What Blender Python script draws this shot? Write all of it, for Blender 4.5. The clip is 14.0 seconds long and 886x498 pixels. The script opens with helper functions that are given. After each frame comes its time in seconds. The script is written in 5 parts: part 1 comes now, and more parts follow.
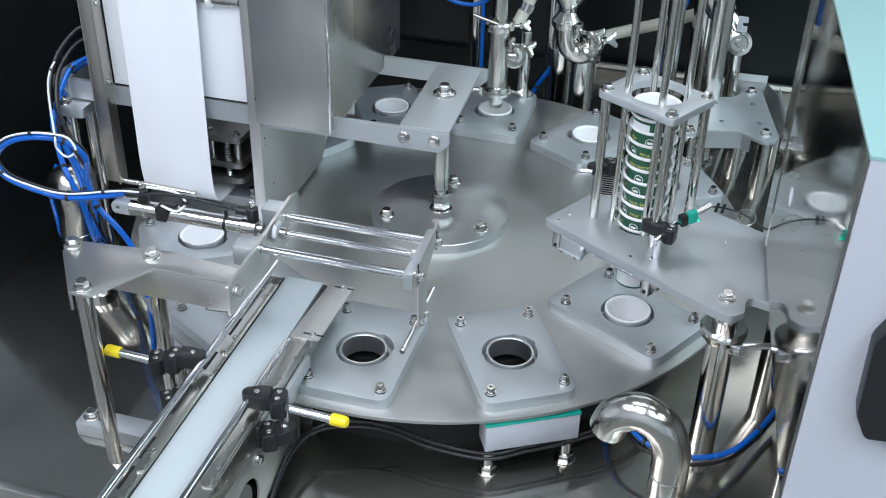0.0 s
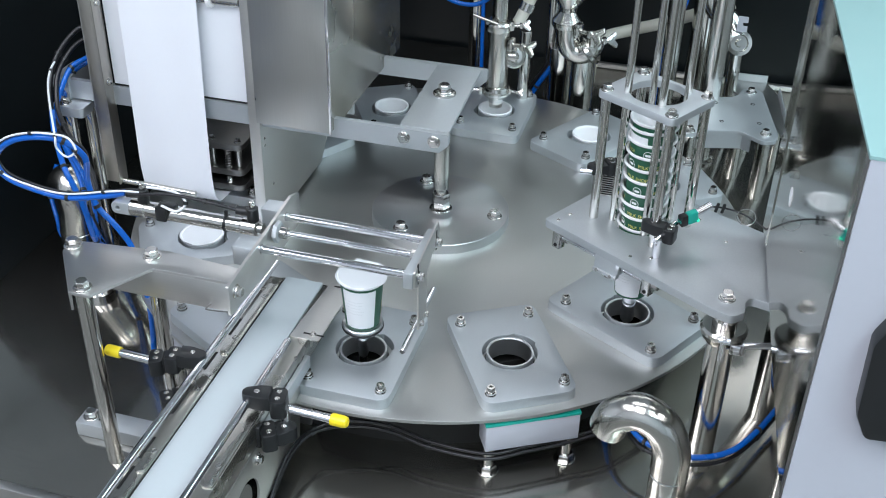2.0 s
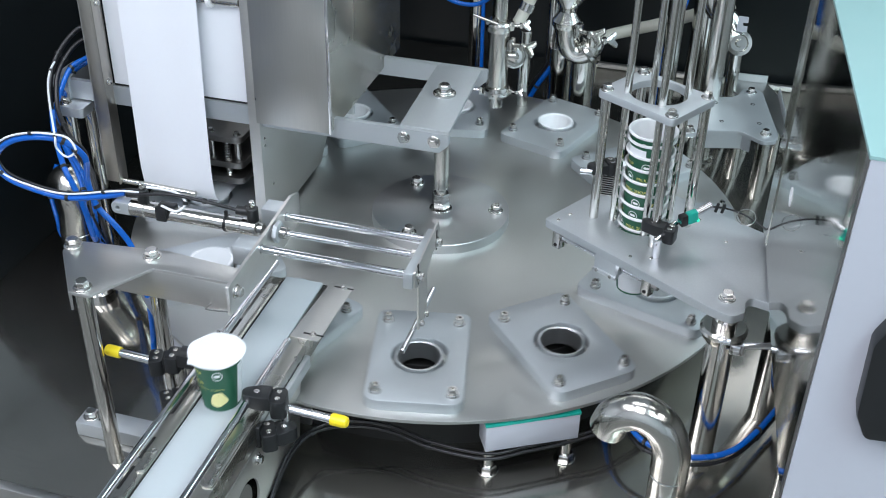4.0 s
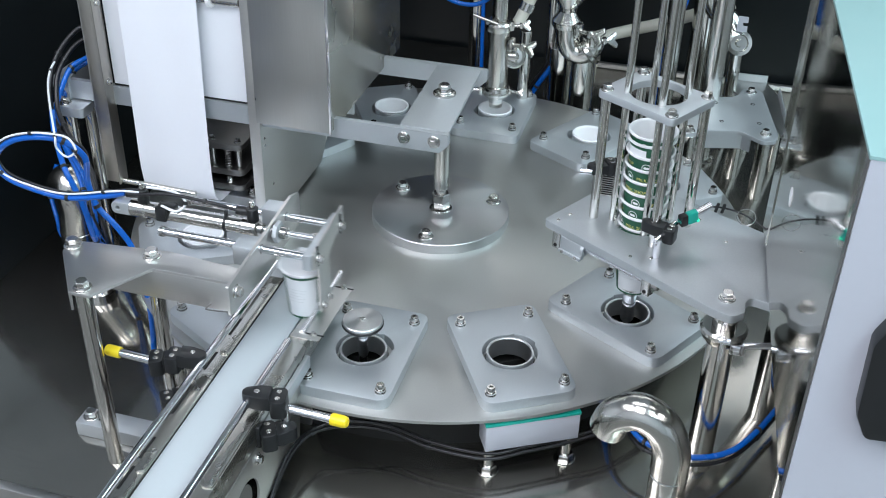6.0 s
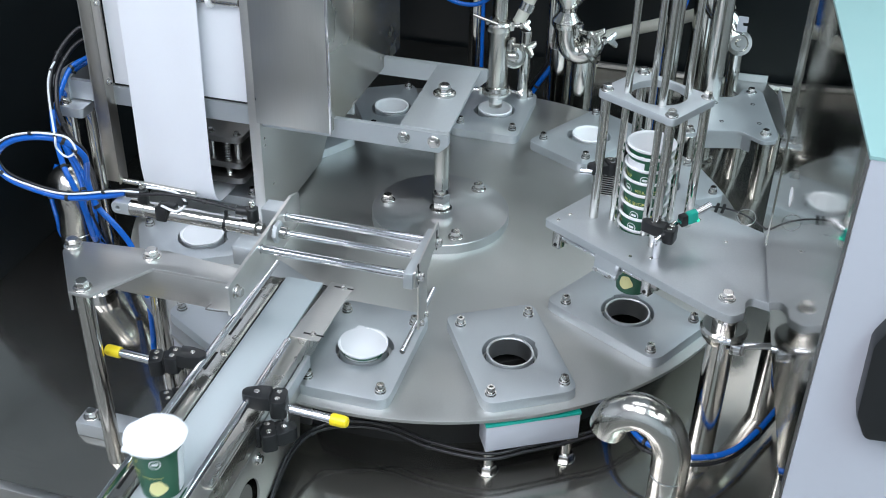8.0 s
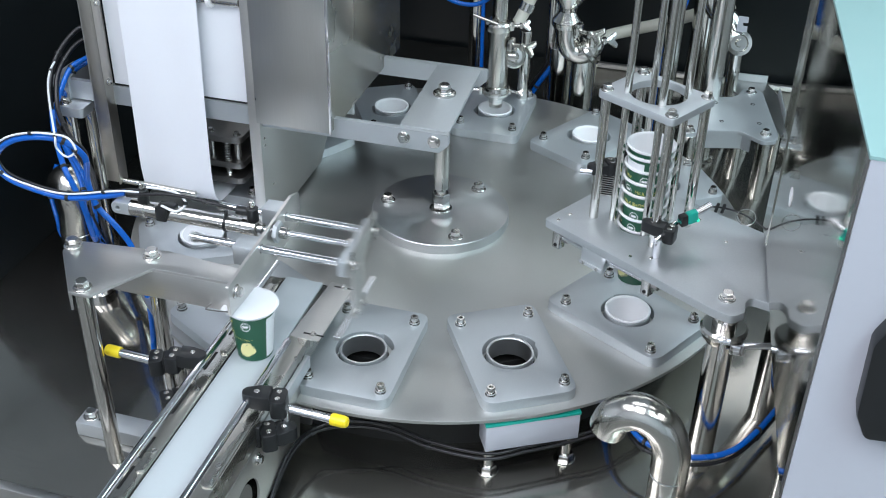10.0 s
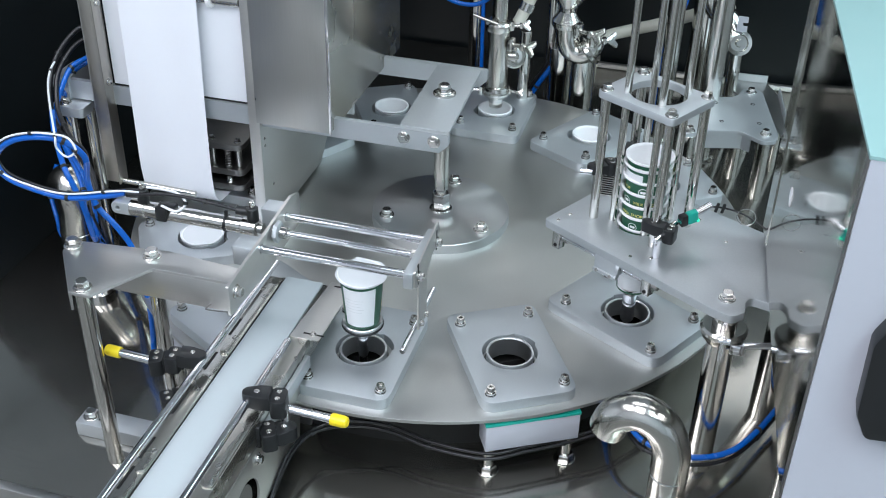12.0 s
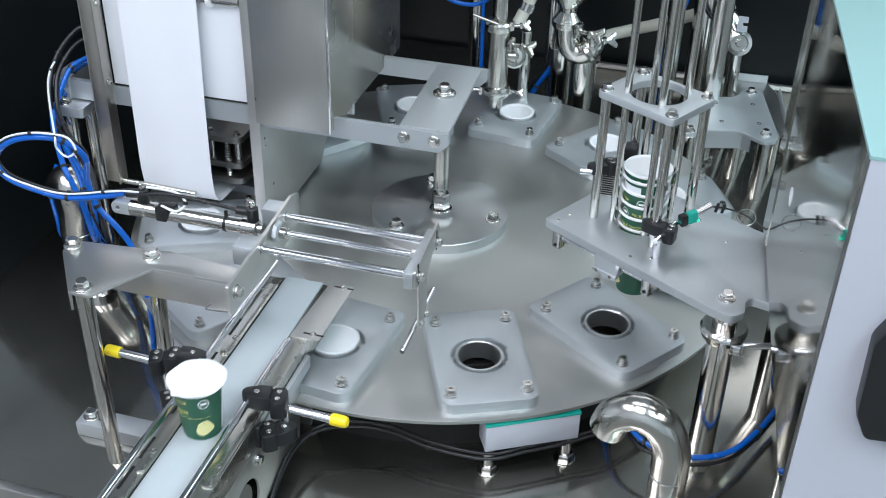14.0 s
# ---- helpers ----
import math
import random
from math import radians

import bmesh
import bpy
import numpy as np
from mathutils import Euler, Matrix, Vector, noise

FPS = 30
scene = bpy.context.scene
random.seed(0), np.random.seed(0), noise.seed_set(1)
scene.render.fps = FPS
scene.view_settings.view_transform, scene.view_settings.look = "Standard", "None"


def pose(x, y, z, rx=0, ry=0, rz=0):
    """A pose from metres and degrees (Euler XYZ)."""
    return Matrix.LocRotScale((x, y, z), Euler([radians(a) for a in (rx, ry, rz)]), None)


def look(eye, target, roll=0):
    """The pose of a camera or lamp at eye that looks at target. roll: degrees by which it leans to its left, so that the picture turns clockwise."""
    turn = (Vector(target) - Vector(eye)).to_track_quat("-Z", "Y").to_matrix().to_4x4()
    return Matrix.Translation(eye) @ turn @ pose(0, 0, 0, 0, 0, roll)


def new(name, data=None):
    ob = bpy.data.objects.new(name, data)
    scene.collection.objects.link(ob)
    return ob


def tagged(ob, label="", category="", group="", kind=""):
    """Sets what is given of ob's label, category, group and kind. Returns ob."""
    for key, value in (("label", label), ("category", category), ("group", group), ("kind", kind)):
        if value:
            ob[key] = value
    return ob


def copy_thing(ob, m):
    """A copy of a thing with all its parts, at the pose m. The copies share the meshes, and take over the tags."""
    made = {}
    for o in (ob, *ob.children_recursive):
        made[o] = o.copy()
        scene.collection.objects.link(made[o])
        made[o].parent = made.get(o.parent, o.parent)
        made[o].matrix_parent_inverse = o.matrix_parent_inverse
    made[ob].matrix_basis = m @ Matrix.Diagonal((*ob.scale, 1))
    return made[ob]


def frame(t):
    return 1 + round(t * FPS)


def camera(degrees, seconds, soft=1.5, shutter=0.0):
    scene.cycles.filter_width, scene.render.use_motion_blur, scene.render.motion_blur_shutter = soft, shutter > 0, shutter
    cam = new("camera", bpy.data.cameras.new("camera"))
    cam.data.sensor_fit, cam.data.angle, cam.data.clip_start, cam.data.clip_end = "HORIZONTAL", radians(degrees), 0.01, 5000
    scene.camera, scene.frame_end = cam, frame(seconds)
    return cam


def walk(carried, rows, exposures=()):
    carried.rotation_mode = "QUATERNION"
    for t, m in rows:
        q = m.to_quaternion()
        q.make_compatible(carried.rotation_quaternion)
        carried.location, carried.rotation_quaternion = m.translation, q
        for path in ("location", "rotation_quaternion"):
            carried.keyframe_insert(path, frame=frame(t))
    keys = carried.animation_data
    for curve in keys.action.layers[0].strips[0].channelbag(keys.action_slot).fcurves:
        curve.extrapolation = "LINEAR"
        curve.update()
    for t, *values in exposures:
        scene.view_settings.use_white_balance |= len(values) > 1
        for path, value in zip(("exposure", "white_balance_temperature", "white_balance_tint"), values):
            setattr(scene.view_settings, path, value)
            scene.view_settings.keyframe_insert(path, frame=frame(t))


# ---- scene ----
cam = camera(43.864, 14.0, soft=1.0, shutter=0.5)
EYE, AIM, LEAN = (0.4950, -1.8227, 1.1429), (0.0625, -0.2080, 0.0449), 1.341
walk(cam, [(0.0, look(EYE, AIM, LEAN)), (14.0, look(EYE, AIM, LEAN))])

# ---------------- light ----------------
world = bpy.data.worlds.new("hall_air")
scene.world = world
world.use_nodes = True
world.node_tree.nodes["Background"].inputs[0].default_value = (0.80, 0.90, 1.0, 1)
world.node_tree.nodes["Background"].inputs[1].default_value = 0.10
scene.view_settings.exposure = 0.0


def area_lamp(x, y, z, sx, sy, watts, colour, target=None):
    d = bpy.data.lights.new("area_lamp", "AREA")
    d.shape, d.size, d.size_y, d.energy, d.color = "RECTANGLE", sx, sy, watts, colour
    ob = new("area_lamp", d)
    ob.matrix_world = look((x, y, z), target or (x, y + 0.001, z - 1))
    return ob


# The last two are unseen fill lamps, added to brighten metal and deck.
LAMPS = [(-1.9, -2.6, 1.2, 2.4, 30), (0.1, -3.0, 1.2, 2.4, 27), (2.1, -2.4, 1.2, 2.4, 28), (0.1, -0.7, 1.6, 0.5, 21), (0.4, 3.1, 3.6, 1.0, 6.5), (2.6, 0.9, 1.2, 2.4, 26)]
CEIL = 2.9
for lx, ly, sx, sy, watts in LAMPS:
    area_lamp(lx, ly, CEIL - 0.03, sx, sy, watts * sx * sy, (0.74, 0.945, 1.03) if lx > 1 else (0.945, 0.96, 1.01) if ly > 2 else (0.91, 0.935, 1.03))

# ---------------- materials ----------------


def mat(name, colour, rough=0.5, metal=0.0, grain=0.0, scale=40.0, stretch=(1, 1, 1), wear=0.0, bump=0.0, aniso=0.0, rvar=0.08, spec=0.5, coat=0.0):
    m = bpy.data.materials.new(name)
    m.use_nodes = True
    nt = m.node_tree
    b = nt.nodes["Principled BSDF"]
    b.inputs["Metallic"].default_value = metal
    b.inputs["Specular IOR Level"].default_value = spec
    b.inputs["Coat Weight"].default_value = coat
    tc = nt.nodes.new("ShaderNodeTexCoord")
    mp = nt.nodes.new("ShaderNodeMapping")
    mp.inputs["Scale"].default_value = stretch
    nt.links.new(tc.outputs["Object"], mp.inputs["Vector"])
    n1 = nt.nodes.new("ShaderNodeTexNoise")
    n1.inputs["Scale"].default_value, n1.inputs["Detail"].default_value = scale, 5
    nt.links.new(mp.outputs[0], n1.inputs["Vector"])
    n2 = nt.nodes.new("ShaderNodeTexNoise")
    n2.inputs["Scale"].default_value, n2.inputs["Detail"].default_value = 7.0, 4
    nt.links.new(tc.outputs["Object"], n2.inputs["Vector"])
    add = nt.nodes.new("ShaderNodeMath")
    add.operation = "MULTIPLY_ADD"
    nt.links.new(n1.outputs[0], add.inputs[0])
    add.inputs[1].default_value, add.inputs[2].default_value = grain, 1 - grain * 0.5
    add2 = nt.nodes.new("ShaderNodeMath")
    add2.operation = "MULTIPLY_ADD"
    nt.links.new(n2.outputs[0], add2.inputs[0])
    add2.inputs[1].default_value = wear
    sub = nt.nodes.new("ShaderNodeMath")
    sub.operation = "SUBTRACT"
    nt.links.new(add.outputs[0], sub.inputs[0])
    sub.inputs[1].default_value = wear * 0.5
    nt.links.new(sub.outputs[0], add2.inputs[2])
    hsv = nt.nodes.new("ShaderNodeHueSaturation")
    hsv.inputs["Color"].default_value = (*colour, 1)
    nt.links.new(add2.outputs[0], hsv.inputs["Value"])
    nt.links.new(hsv.outputs[0], b.inputs["Base Color"])
    mr = nt.nodes.new("ShaderNodeMapRange")
    mr.inputs["From Min"].default_value, mr.inputs["From Max"].default_value = 0.3, 0.7
    mr.inputs["To Min"].default_value, mr.inputs["To Max"].default_value = max(0.02, rough - rvar), min(1, rough + rvar)
    nt.links.new(n2.outputs[0], mr.inputs["Value"])
    nt.links.new(mr.outputs[0], b.inputs["Roughness"])
    if bump:
        bp = nt.nodes.new("ShaderNodeBump")
        bp.inputs["Strength"].default_value, bp.inputs["Distance"].default_value = bump, 0.0006
        nt.links.new(n1.outputs[0], bp.inputs["Height"])
        nt.links.new(bp.outputs[0], b.inputs["Normal"])
    if aniso:
        tg = nt.nodes.new("ShaderNodeTangent")
        tg.direction_type, tg.axis = "RADIAL", "Z"
        nt.links.new(tg.outputs[0], b.inputs["Tangent"])
        b.inputs["Anisotropic"].default_value = aniso
    return m


ALU = mat("blasted_aluminium", (0.60, 0.63, 0.65), 0.50, 0.88, 0.14, 420, wear=0.14, bump=0.16)
DISC = mat("brushed_disc_steel", (0.54, 0.54, 0.52), 0.44, 1.0, 0.08, 300, wear=0.16, bump=0.05, rvar=0.10)
TURNED = mat("turned_steel", (0.50, 0.51, 0.515), 0.30, 1.0, 0.03, 400, wear=0.02, aniso=0.92, rvar=0.01)
SHEET = mat("brushed_sheet_steel", (0.52, 0.52, 0.50), 0.33, 1.0, 0.10, 500, (1, 1, 0.03), wear=0.08, bump=0.05)
SATIN = mat("satin_sheet_steel", (0.64, 0.63, 0.61), 0.38, 1.0, 0.08, 400, (0.05, 1, 1), wear=0.08, bump=0.05)
POLISH = mat("polished_tube_steel", (0.66, 0.645, 0.61), 0.15, 1.0, 0.04, 60, wear=0.06, rvar=0.05)
CHROME = mat("chromed_rod", (0.74, 0.74, 0.76), 0.08, 1.0, 0.03, 60, wear=0.03, rvar=0.03)
TABLE = mat("mirror_table_steel", (0.43, 0.415, 0.375), 0.13, 1.0, 0.14, 30, (1, 6, 1), wear=0.42, bump=0.03, rvar=0.08)
MIRROR = mat("mirror_cabinet_steel", (0.46, 0.46, 0.43), 0.06, 1.0, 0.04, 9, wear=0.25, bump=0.25, rvar=0.03)
COVERM = mat("glossy_cover_steel", (0.54, 0.52, 0.47), 0.27, 1.0, 0.05, 200, (1, 1, 0.03), wear=0.04, rvar=0.02)
CHANNEL = mat("bright_channel_steel", (0.56, 0.55, 0.51), 0.27, 1.0, 0.08, 120, (1, 0.05, 1), wear=0.25, bump=0.04, rvar=0.07)
LIDP = mat("embossed_lid_foil", (0.72, 0.73, 0.75), 0.45, 0.0, 0.05, 480, wear=0.05, bump=0.35)
LABELP = mat("wrinkled_label_paper", (0.84, 0.85, 0.87), 0.5, 0.0, 0.05, 130, (1, 1, 0.5), wear=0.04, bump=0.6)
HAZE = TABLE.node_tree.nodes.new("ShaderNodeBsdfPrincipled")
HAZE.inputs["Metallic"].default_value, HAZE.inputs["Roughness"].default_value = 1.0, 0.44
HAZE.inputs["Base Color"].default_value = (0.44, 0.43, 0.40, 1)
HAZE_MIX = TABLE.node_tree.nodes.new("ShaderNodeMixShader")
HAZE_MIX.inputs[0].default_value = 0.2
TABLE.node_tree.links.new(TABLE.node_tree.nodes["Principled BSDF"].outputs[0], HAZE_MIX.inputs[1])
TABLE.node_tree.links.new(HAZE.outputs[0], HAZE_MIX.inputs[2])
TABLE.node_tree.links.new(HAZE_MIX.outputs[0], TABLE.node_tree.nodes["Material Output"].inputs["Surface"])
BOLT = mat("bolt_steel", (0.52, 0.51, 0.49), 0.20, 1.0, 0.10, 200, wear=0.15)
WHITE = mat("white_paint", (0.50, 0.51, 0.56), 0.42, 0.0, 0.03, 90, wear=0.03)
# Cyan base colour paints a reflection onto the cabinet's steel top.
CYAN_SHEEN = mat("pale_cyan_sheen", (0.25, 0.41, 0.40), 0.40, 0.0, 0.05, 30, wear=0.08)
BELT = mat("white_belt", (0.43, 0.47, 0.49), 0.5, 0.0, 0.04, 300, wear=0.12, bump=0.05)
PAPER = mat("white_paper", (0.82, 0.83, 0.87), 0.6, 0.0, 0.02, 200, wear=0.03, bump=0.02)
CUPIN = mat("white_cup_paper", (0.93, 0.93, 0.94), 0.5, 0.0, 0.02, 200, wear=0.02)
GREEN = mat("green_print", (0.012, 0.095, 0.050), 0.42, 0.0, 0.06, 200, wear=0.06)
GOLD = mat("yellow_print", (0.82, 0.76, 0.22), 0.5, 0.0, 0.03, 200)
CREAM = mat("cream_print", (0.86, 0.80, 0.38), 0.5, 0.0, 0.03, 200)
BLACKP = mat("black_plastic", (0.012, 0.013, 0.014), 0.36, 0.0, 0.15, 300, wear=0.2, bump=0.06)
YELLOW = mat("yellow_plastic", (0.86, 0.66, 0.02), 0.36, 0.0, 0.05, 90, wear=0.08)
BLUE = mat("blue_hose", (0.003, 0.115, 0.52), 0.25, 0.0, 0.05, 60, wear=0.1)
BLACKC = mat("black_cable", (0.010, 0.010, 0.012), 0.35, 0.0, 0.1, 90, wear=0.1)
WHITEC = mat("white_cable", (0.78, 0.80, 0.82), 0.4, 0.0, 0.05, 90, wear=0.05)
HOSEW = mat("cream_hose", (0.62, 0.60, 0.52), 0.42, 0.0, 0.05, 60, wear=0.1)
TEAL = mat("teal_seal_strip", (0.01, 0.42, 0.33), 0.35, 0.0, 0.04, 60, wear=0.06)
WALL = mat("black_panel", (0.004, 0.006, 0.007), 0.45, 0.0, 0.1, 40, wear=0.3, bump=0.03, spec=0.25)
# Near-black stands in for shade in slots, holes, gaps and below the disc.
DARK = mat("shade_black", (0.010, 0.010, 0.010), 0.7, 0.0, 0.1, 60, wear=0.1)
FLOOR = mat("hall_floor", (0.16, 0.16, 0.15), 0.35, 0.0, 0.1, 30, wear=0.15)
HALL = mat("hall_paint", (0.63, 0.66, 0.69), 0.8, 0.0, 0.04, 30, wear=0.06)
POSTM = mat("worn_angle_steel", (0.56, 0.53, 0.48), 0.36, 1.0, 0.08, 400, (1, 1, 0.04), wear=0.12, bump=0.05)
TUBE = mat("satin_tube_steel", (0.62, 0.60, 0.56), 0.20, 1.0, 0.08, 300, (1, 1, 0.05), wear=0.10, bump=0.03, rvar=0.06)
# Steel colour darkened to hold the shadow that falls among the press plates.
DARK_STEEL = mat("darkened_steel", (0.30, 0.29, 0.28), 0.42, 1.0, 0.1, 200, wear=0.25)
INNER = mat("cup_holder_steel", (0.68, 0.69, 0.70), 0.40, 1.0, 0.06, 200, wear=0.08)

# ---------------- mesh helpers ----------------


def finish(bm, angle=35):
    bm.normal_update()
    lim = radians(angle)
    for e in bm.edges:
        e.smooth = len(e.link_faces) == 2 and e.calc_face_angle(4) < lim
    for f in bm.faces:
        f.smooth = True


def mesh_of(name, bm, material):
    finish(bm)
    me = bpy.data.meshes.new(name)
    bm.to_mesh(me)
    bm.free()
    me.materials.append(material)
    return me


def part(name, bm, material, parent=None, label="", m=None):
    me = bm if isinstance(bm, bpy.types.Mesh) else mesh_of(name, bm, material)
    ob = new(name, me)
    if parent:
        ob.parent = parent
    if m is not None:
        ob.matrix_basis = m
    if label:
        ob["label"] = label
    return ob


def thing(name, label, category, group="", kind="", m=None):
    ob = tagged(new(name), label, category, group, kind)
    if m is not None:
        ob.matrix_basis = m
    return ob


def solid(name, bm, material, label, category, group="", kind="", m=None):
    return tagged(part(name, bm, material, None, "", m), label, category, group, kind)


def bevel_sharp(bm, w, seg=2, geom=None):
    if w <= 0:
        return
    bm.normal_update()
    edges = [e for e in (geom or bm.edges) if len(e.link_faces) == 2 and e.calc_face_angle(0) > radians(50)]
    bmesh.ops.bevel(bm, geom=edges, offset=w, segments=seg, affect="EDGES", profile=0.5, clamp_overlap=True)


def box(x0, x1, y0, y1, z0, z1, bev=0.0015, bm=None):
    b = bmesh.new()
    bmesh.ops.create_cube(b, size=1, matrix=Matrix.LocRotScale(((x0 + x1) / 2, (y0 + y1) / 2, (z0 + z1) / 2), None, (abs(x1 - x0), abs(y1 - y0), abs(z1 - z0))))
    bevel_sharp(b, bev)
    return merge(bm, b)


def merge(bm, b, m=None):
    if m is not None:
        b.transform(m)
    if bm is None:
        return b
    me = bpy.data.meshes.new("tmp")
    b.to_mesh(me)
    b.free()
    bm.from_mesh(me)
    bpy.data.meshes.remove(me)
    return bm


def lathe(profile, seg=32, bm=None, m=None, close=False):
    """Turn (radius, height) pairs about z."""
    b = bmesh.new()
    rings = []
    for r, z in profile:
        if r < 1e-6:
            rings.append([b.verts.new((0, 0, z))])
        else:
            rings.append([b.verts.new((r * math.cos(2 * math.pi * i / seg), r * math.sin(2 * math.pi * i / seg), z)) for i in range(seg)])
    pairs = list(zip(rings, rings[1:])) + ([(rings[-1], rings[0])] if close else [])
    for a, c in pairs:
        for i in range(seg):
            j = (i + 1) % seg
            if len(a) == 1 and len(c) == 1:
                continue
            if len(a) == 1:
                b.faces.new((a[0], c[j], c[i]))
            elif len(c) == 1:
                b.faces.new((a[i], a[j], c[0]))
            else:
                b.faces.new((a[i], a[j], c[j], c[i]))
    bmesh.ops.recalc_face_normals(b, faces=b.faces)
    return merge(bm, b, m)


def along(p0, p1):
    p0, p1 = Vector(p0), Vector(p1)
    return Matrix.Translation(p0) @ (p1 - p0).to_track_quat("Z", "Y").to_matrix().to_4x4(), (p1 - p0).length


def rod(p0, p1, r, bm=None, seg=24, ch=0.0008):
    m, n = along(p0, p1)
    return lathe([(0, 0), (r - ch, 0), (r, ch), (r, n - ch), (r - ch, n), (0, n)], seg, bm, m)


def pipe(p0, p1, r, wall, bm=None, seg=28):
    m, n = along(p0, p1)
    return lathe([(r, 0), (r, n), (r - wall, n), (r - wall, 0)], seg, bm, m, close=True)


def smooth_path(pts, sub=8):
    pts = [Vector(p) for p in pts]
    out = []
    for i in range(len(pts) - 1):
        p0, p1, p2, p3 = pts[max(i - 1, 0)], pts[i], pts[i + 1], pts[min(i + 2, len(pts) - 1)]
        for s in range(sub):
            t = s / sub
            out.append(0.5 * ((2 * p1) + (p2 - p0) * t + (2 * p0 - 5 * p1 + 4 * p2 - p3) * t * t + (3 * p1 - p0 - 3 * p2 + p3) * t ** 3))
    return out + [pts[-1]]


def tube(pts, r, bm=None, seg=12, sub=8, hollow=0.0):
    path = smooth_path(pts, sub) if sub else [Vector(p) for p in pts]
    b = bmesh.new()
    rings, up = [], Vector((0.13, 0.21, 0.97)).normalized()
    for i, p in enumerate(path):
        d = (path[min(i + 1, len(path) - 1)] - path[max(i - 1, 0)]).normalized()
        side = d.cross(up)
        if side.length < 1e-3:
            side = d.orthogonal()
        side.normalize()
        up = side.cross(d).normalized()
        rings.append([b.verts.new(p + (side * math.cos(2 * math.pi * k / seg) + up * math.sin(2 * math.pi * k / seg)) * r) for k in range(seg)])
    for a, c in zip(rings, rings[1:]):
        for k in range(seg):
            b.faces.new((a[k], a[(k + 1) % seg], c[(k + 1) % seg], c[k]))
    if not hollow:
        b.faces.new(rings[0][::-1])
        b.faces.new(rings[-1])
    bmesh.ops.recalc_face_normals(b, faces=b.faces)
    return merge(bm, b)


def circle(cx, cy, r, n=40, a0=0.0):
    return [(cx + r * math.cos(a0 + 2 * math.pi * i / n), cy + r * math.sin(a0 + 2 * math.pi * i / n)) for i in range(n)]


def rounded(pts, r, n=6):
    """Round the corners of a polygon; r one radius or one a corner."""
    out, k = [], len(pts)
    for i in range(k):
        a, b, c = Vector(pts[i - 1]), Vector(pts[i]), Vector(pts[(i + 1) % k])
        rr = r[i] if isinstance(r, (list, tuple)) else r
        if rr <= 0:
            out.append(tuple(b))
            continue
        u, v = (a - b).normalized(), (c - b).normalized()
        d = min(rr / math.tan(max(u.angle(v), 0.05) / 2), (a - b).length * 0.48, (c - b).length * 0.48)
        p, q = b + u * d, b + v * d
        for s in range(n + 1):
            t = s / n
            out.append(tuple(p * (1 - t) ** 2 + b * 2 * t * (1 - t) + q * t * t))
    return out


def prism(outline, z0, z1, holes=(), bev=0.0, bm=None, m=None):
    """A plate from a plan outline, with holes that go through it."""
    b = bmesh.new()
    edges = []
    for loop in [outline, *holes]:
        vs = [b.verts.new((x, y, z0)) for x, y in loop]
        edges += [b.edges.new((vs[i], vs[(i + 1) % len(vs)])) for i in range(len(vs))]
    bmesh.ops.triangle_fill(b, use_beauty=True, use_dissolve=False, edges=edges, normal=(0, 0, 1))
    ext = bmesh.ops.extrude_face_region(b, geom=list(b.faces))
    bmesh.ops.translate(b, vec=(0, 0, z1 - z0), verts=[v for v in ext["geom"] if isinstance(v, bmesh.types.BMVert)])
    bmesh.ops.recalc_face_normals(b, faces=b.faces)
    if bev:
        b.normal_update()
        rim = [e for e in b.edges if len(e.link_faces) == 2 and e.calc_face_angle(0) > radians(50) and abs(e.verts[0].co.z - z1) < 1e-5 and abs(e.verts[1].co.z - z1) < 1e-5]
        bmesh.ops.bevel(b, geom=rim, offset=bev, segments=2, affect="EDGES", profile=0.5)
    return merge(bm, b, m)


def hexa(r, h, bm=None, m=None):
    b = lathe([(0, 0), (r, 0), (r, h * 0.82), (r * 0.86, h), (0, h)], 6)
    return merge(bm, b, m)


def hex_bolt(s=1.0):
    """Washer and hexagon head, standing on z = 0."""
    b = lathe([(0, 0), (0.0125, 0), (0.0125, 0.0018), (0.0118, 0.0024), (0, 0.0024)], 24)
    lathe([(0.0, 0.0024), (0.0102, 0.0024), (0.0096, 0.0048), (0, 0.0048)], 20, b)
    hexa(0.0088, 0.0075, b, Matrix.Translation((0, 0, 0.0046)))
    b.transform(Matrix.Scale(s, 4))
    return b


def stud_bolt():
    """Socket screw over a spring washer and a collar."""
    b = lathe([(0, 0), (0.0094, 0), (0.0094, 0.0020), (0.0060, 0.0020), (0.0060, 0.0030), (0.0086, 0.0030), (0.0088, 0.0044), (0.0086, 0.0060), (0.0060, 0.0060), (0.0060, 0.0070),
               (0.0068, 0.0070), (0.0068, 0.0136), (0.0060, 0.0148), (0.0036, 0.0148), (0.0034, 0.0100), (0, 0.0100)], 20)
    return b


BOLT_ME = mesh_of("hex_bolt", hex_bolt(), BOLT)
STUD_ME = mesh_of("stud_bolt", stud_bolt(), BOLT)


def bolt_at(parent, x, y, z, s=1.0, m=None, name="bolt"):
    ob = part(name, BOLT_ME, None, parent, "", m if m is not None else Matrix.LocRotScale((x, y, z), Euler((0, 0, x * 40 + y * 23)), (s, s, s)))
    return ob


def polar(r, deg, t=0.0):
    a = radians(deg)
    return r * math.cos(a) - t * math.sin(a), r * math.sin(a) + t * math.cos(a)


RS, TABLE_Z = 0.47, -0.15
ST = [polar(RS, -90 + 30 * k) for k in range(12)]

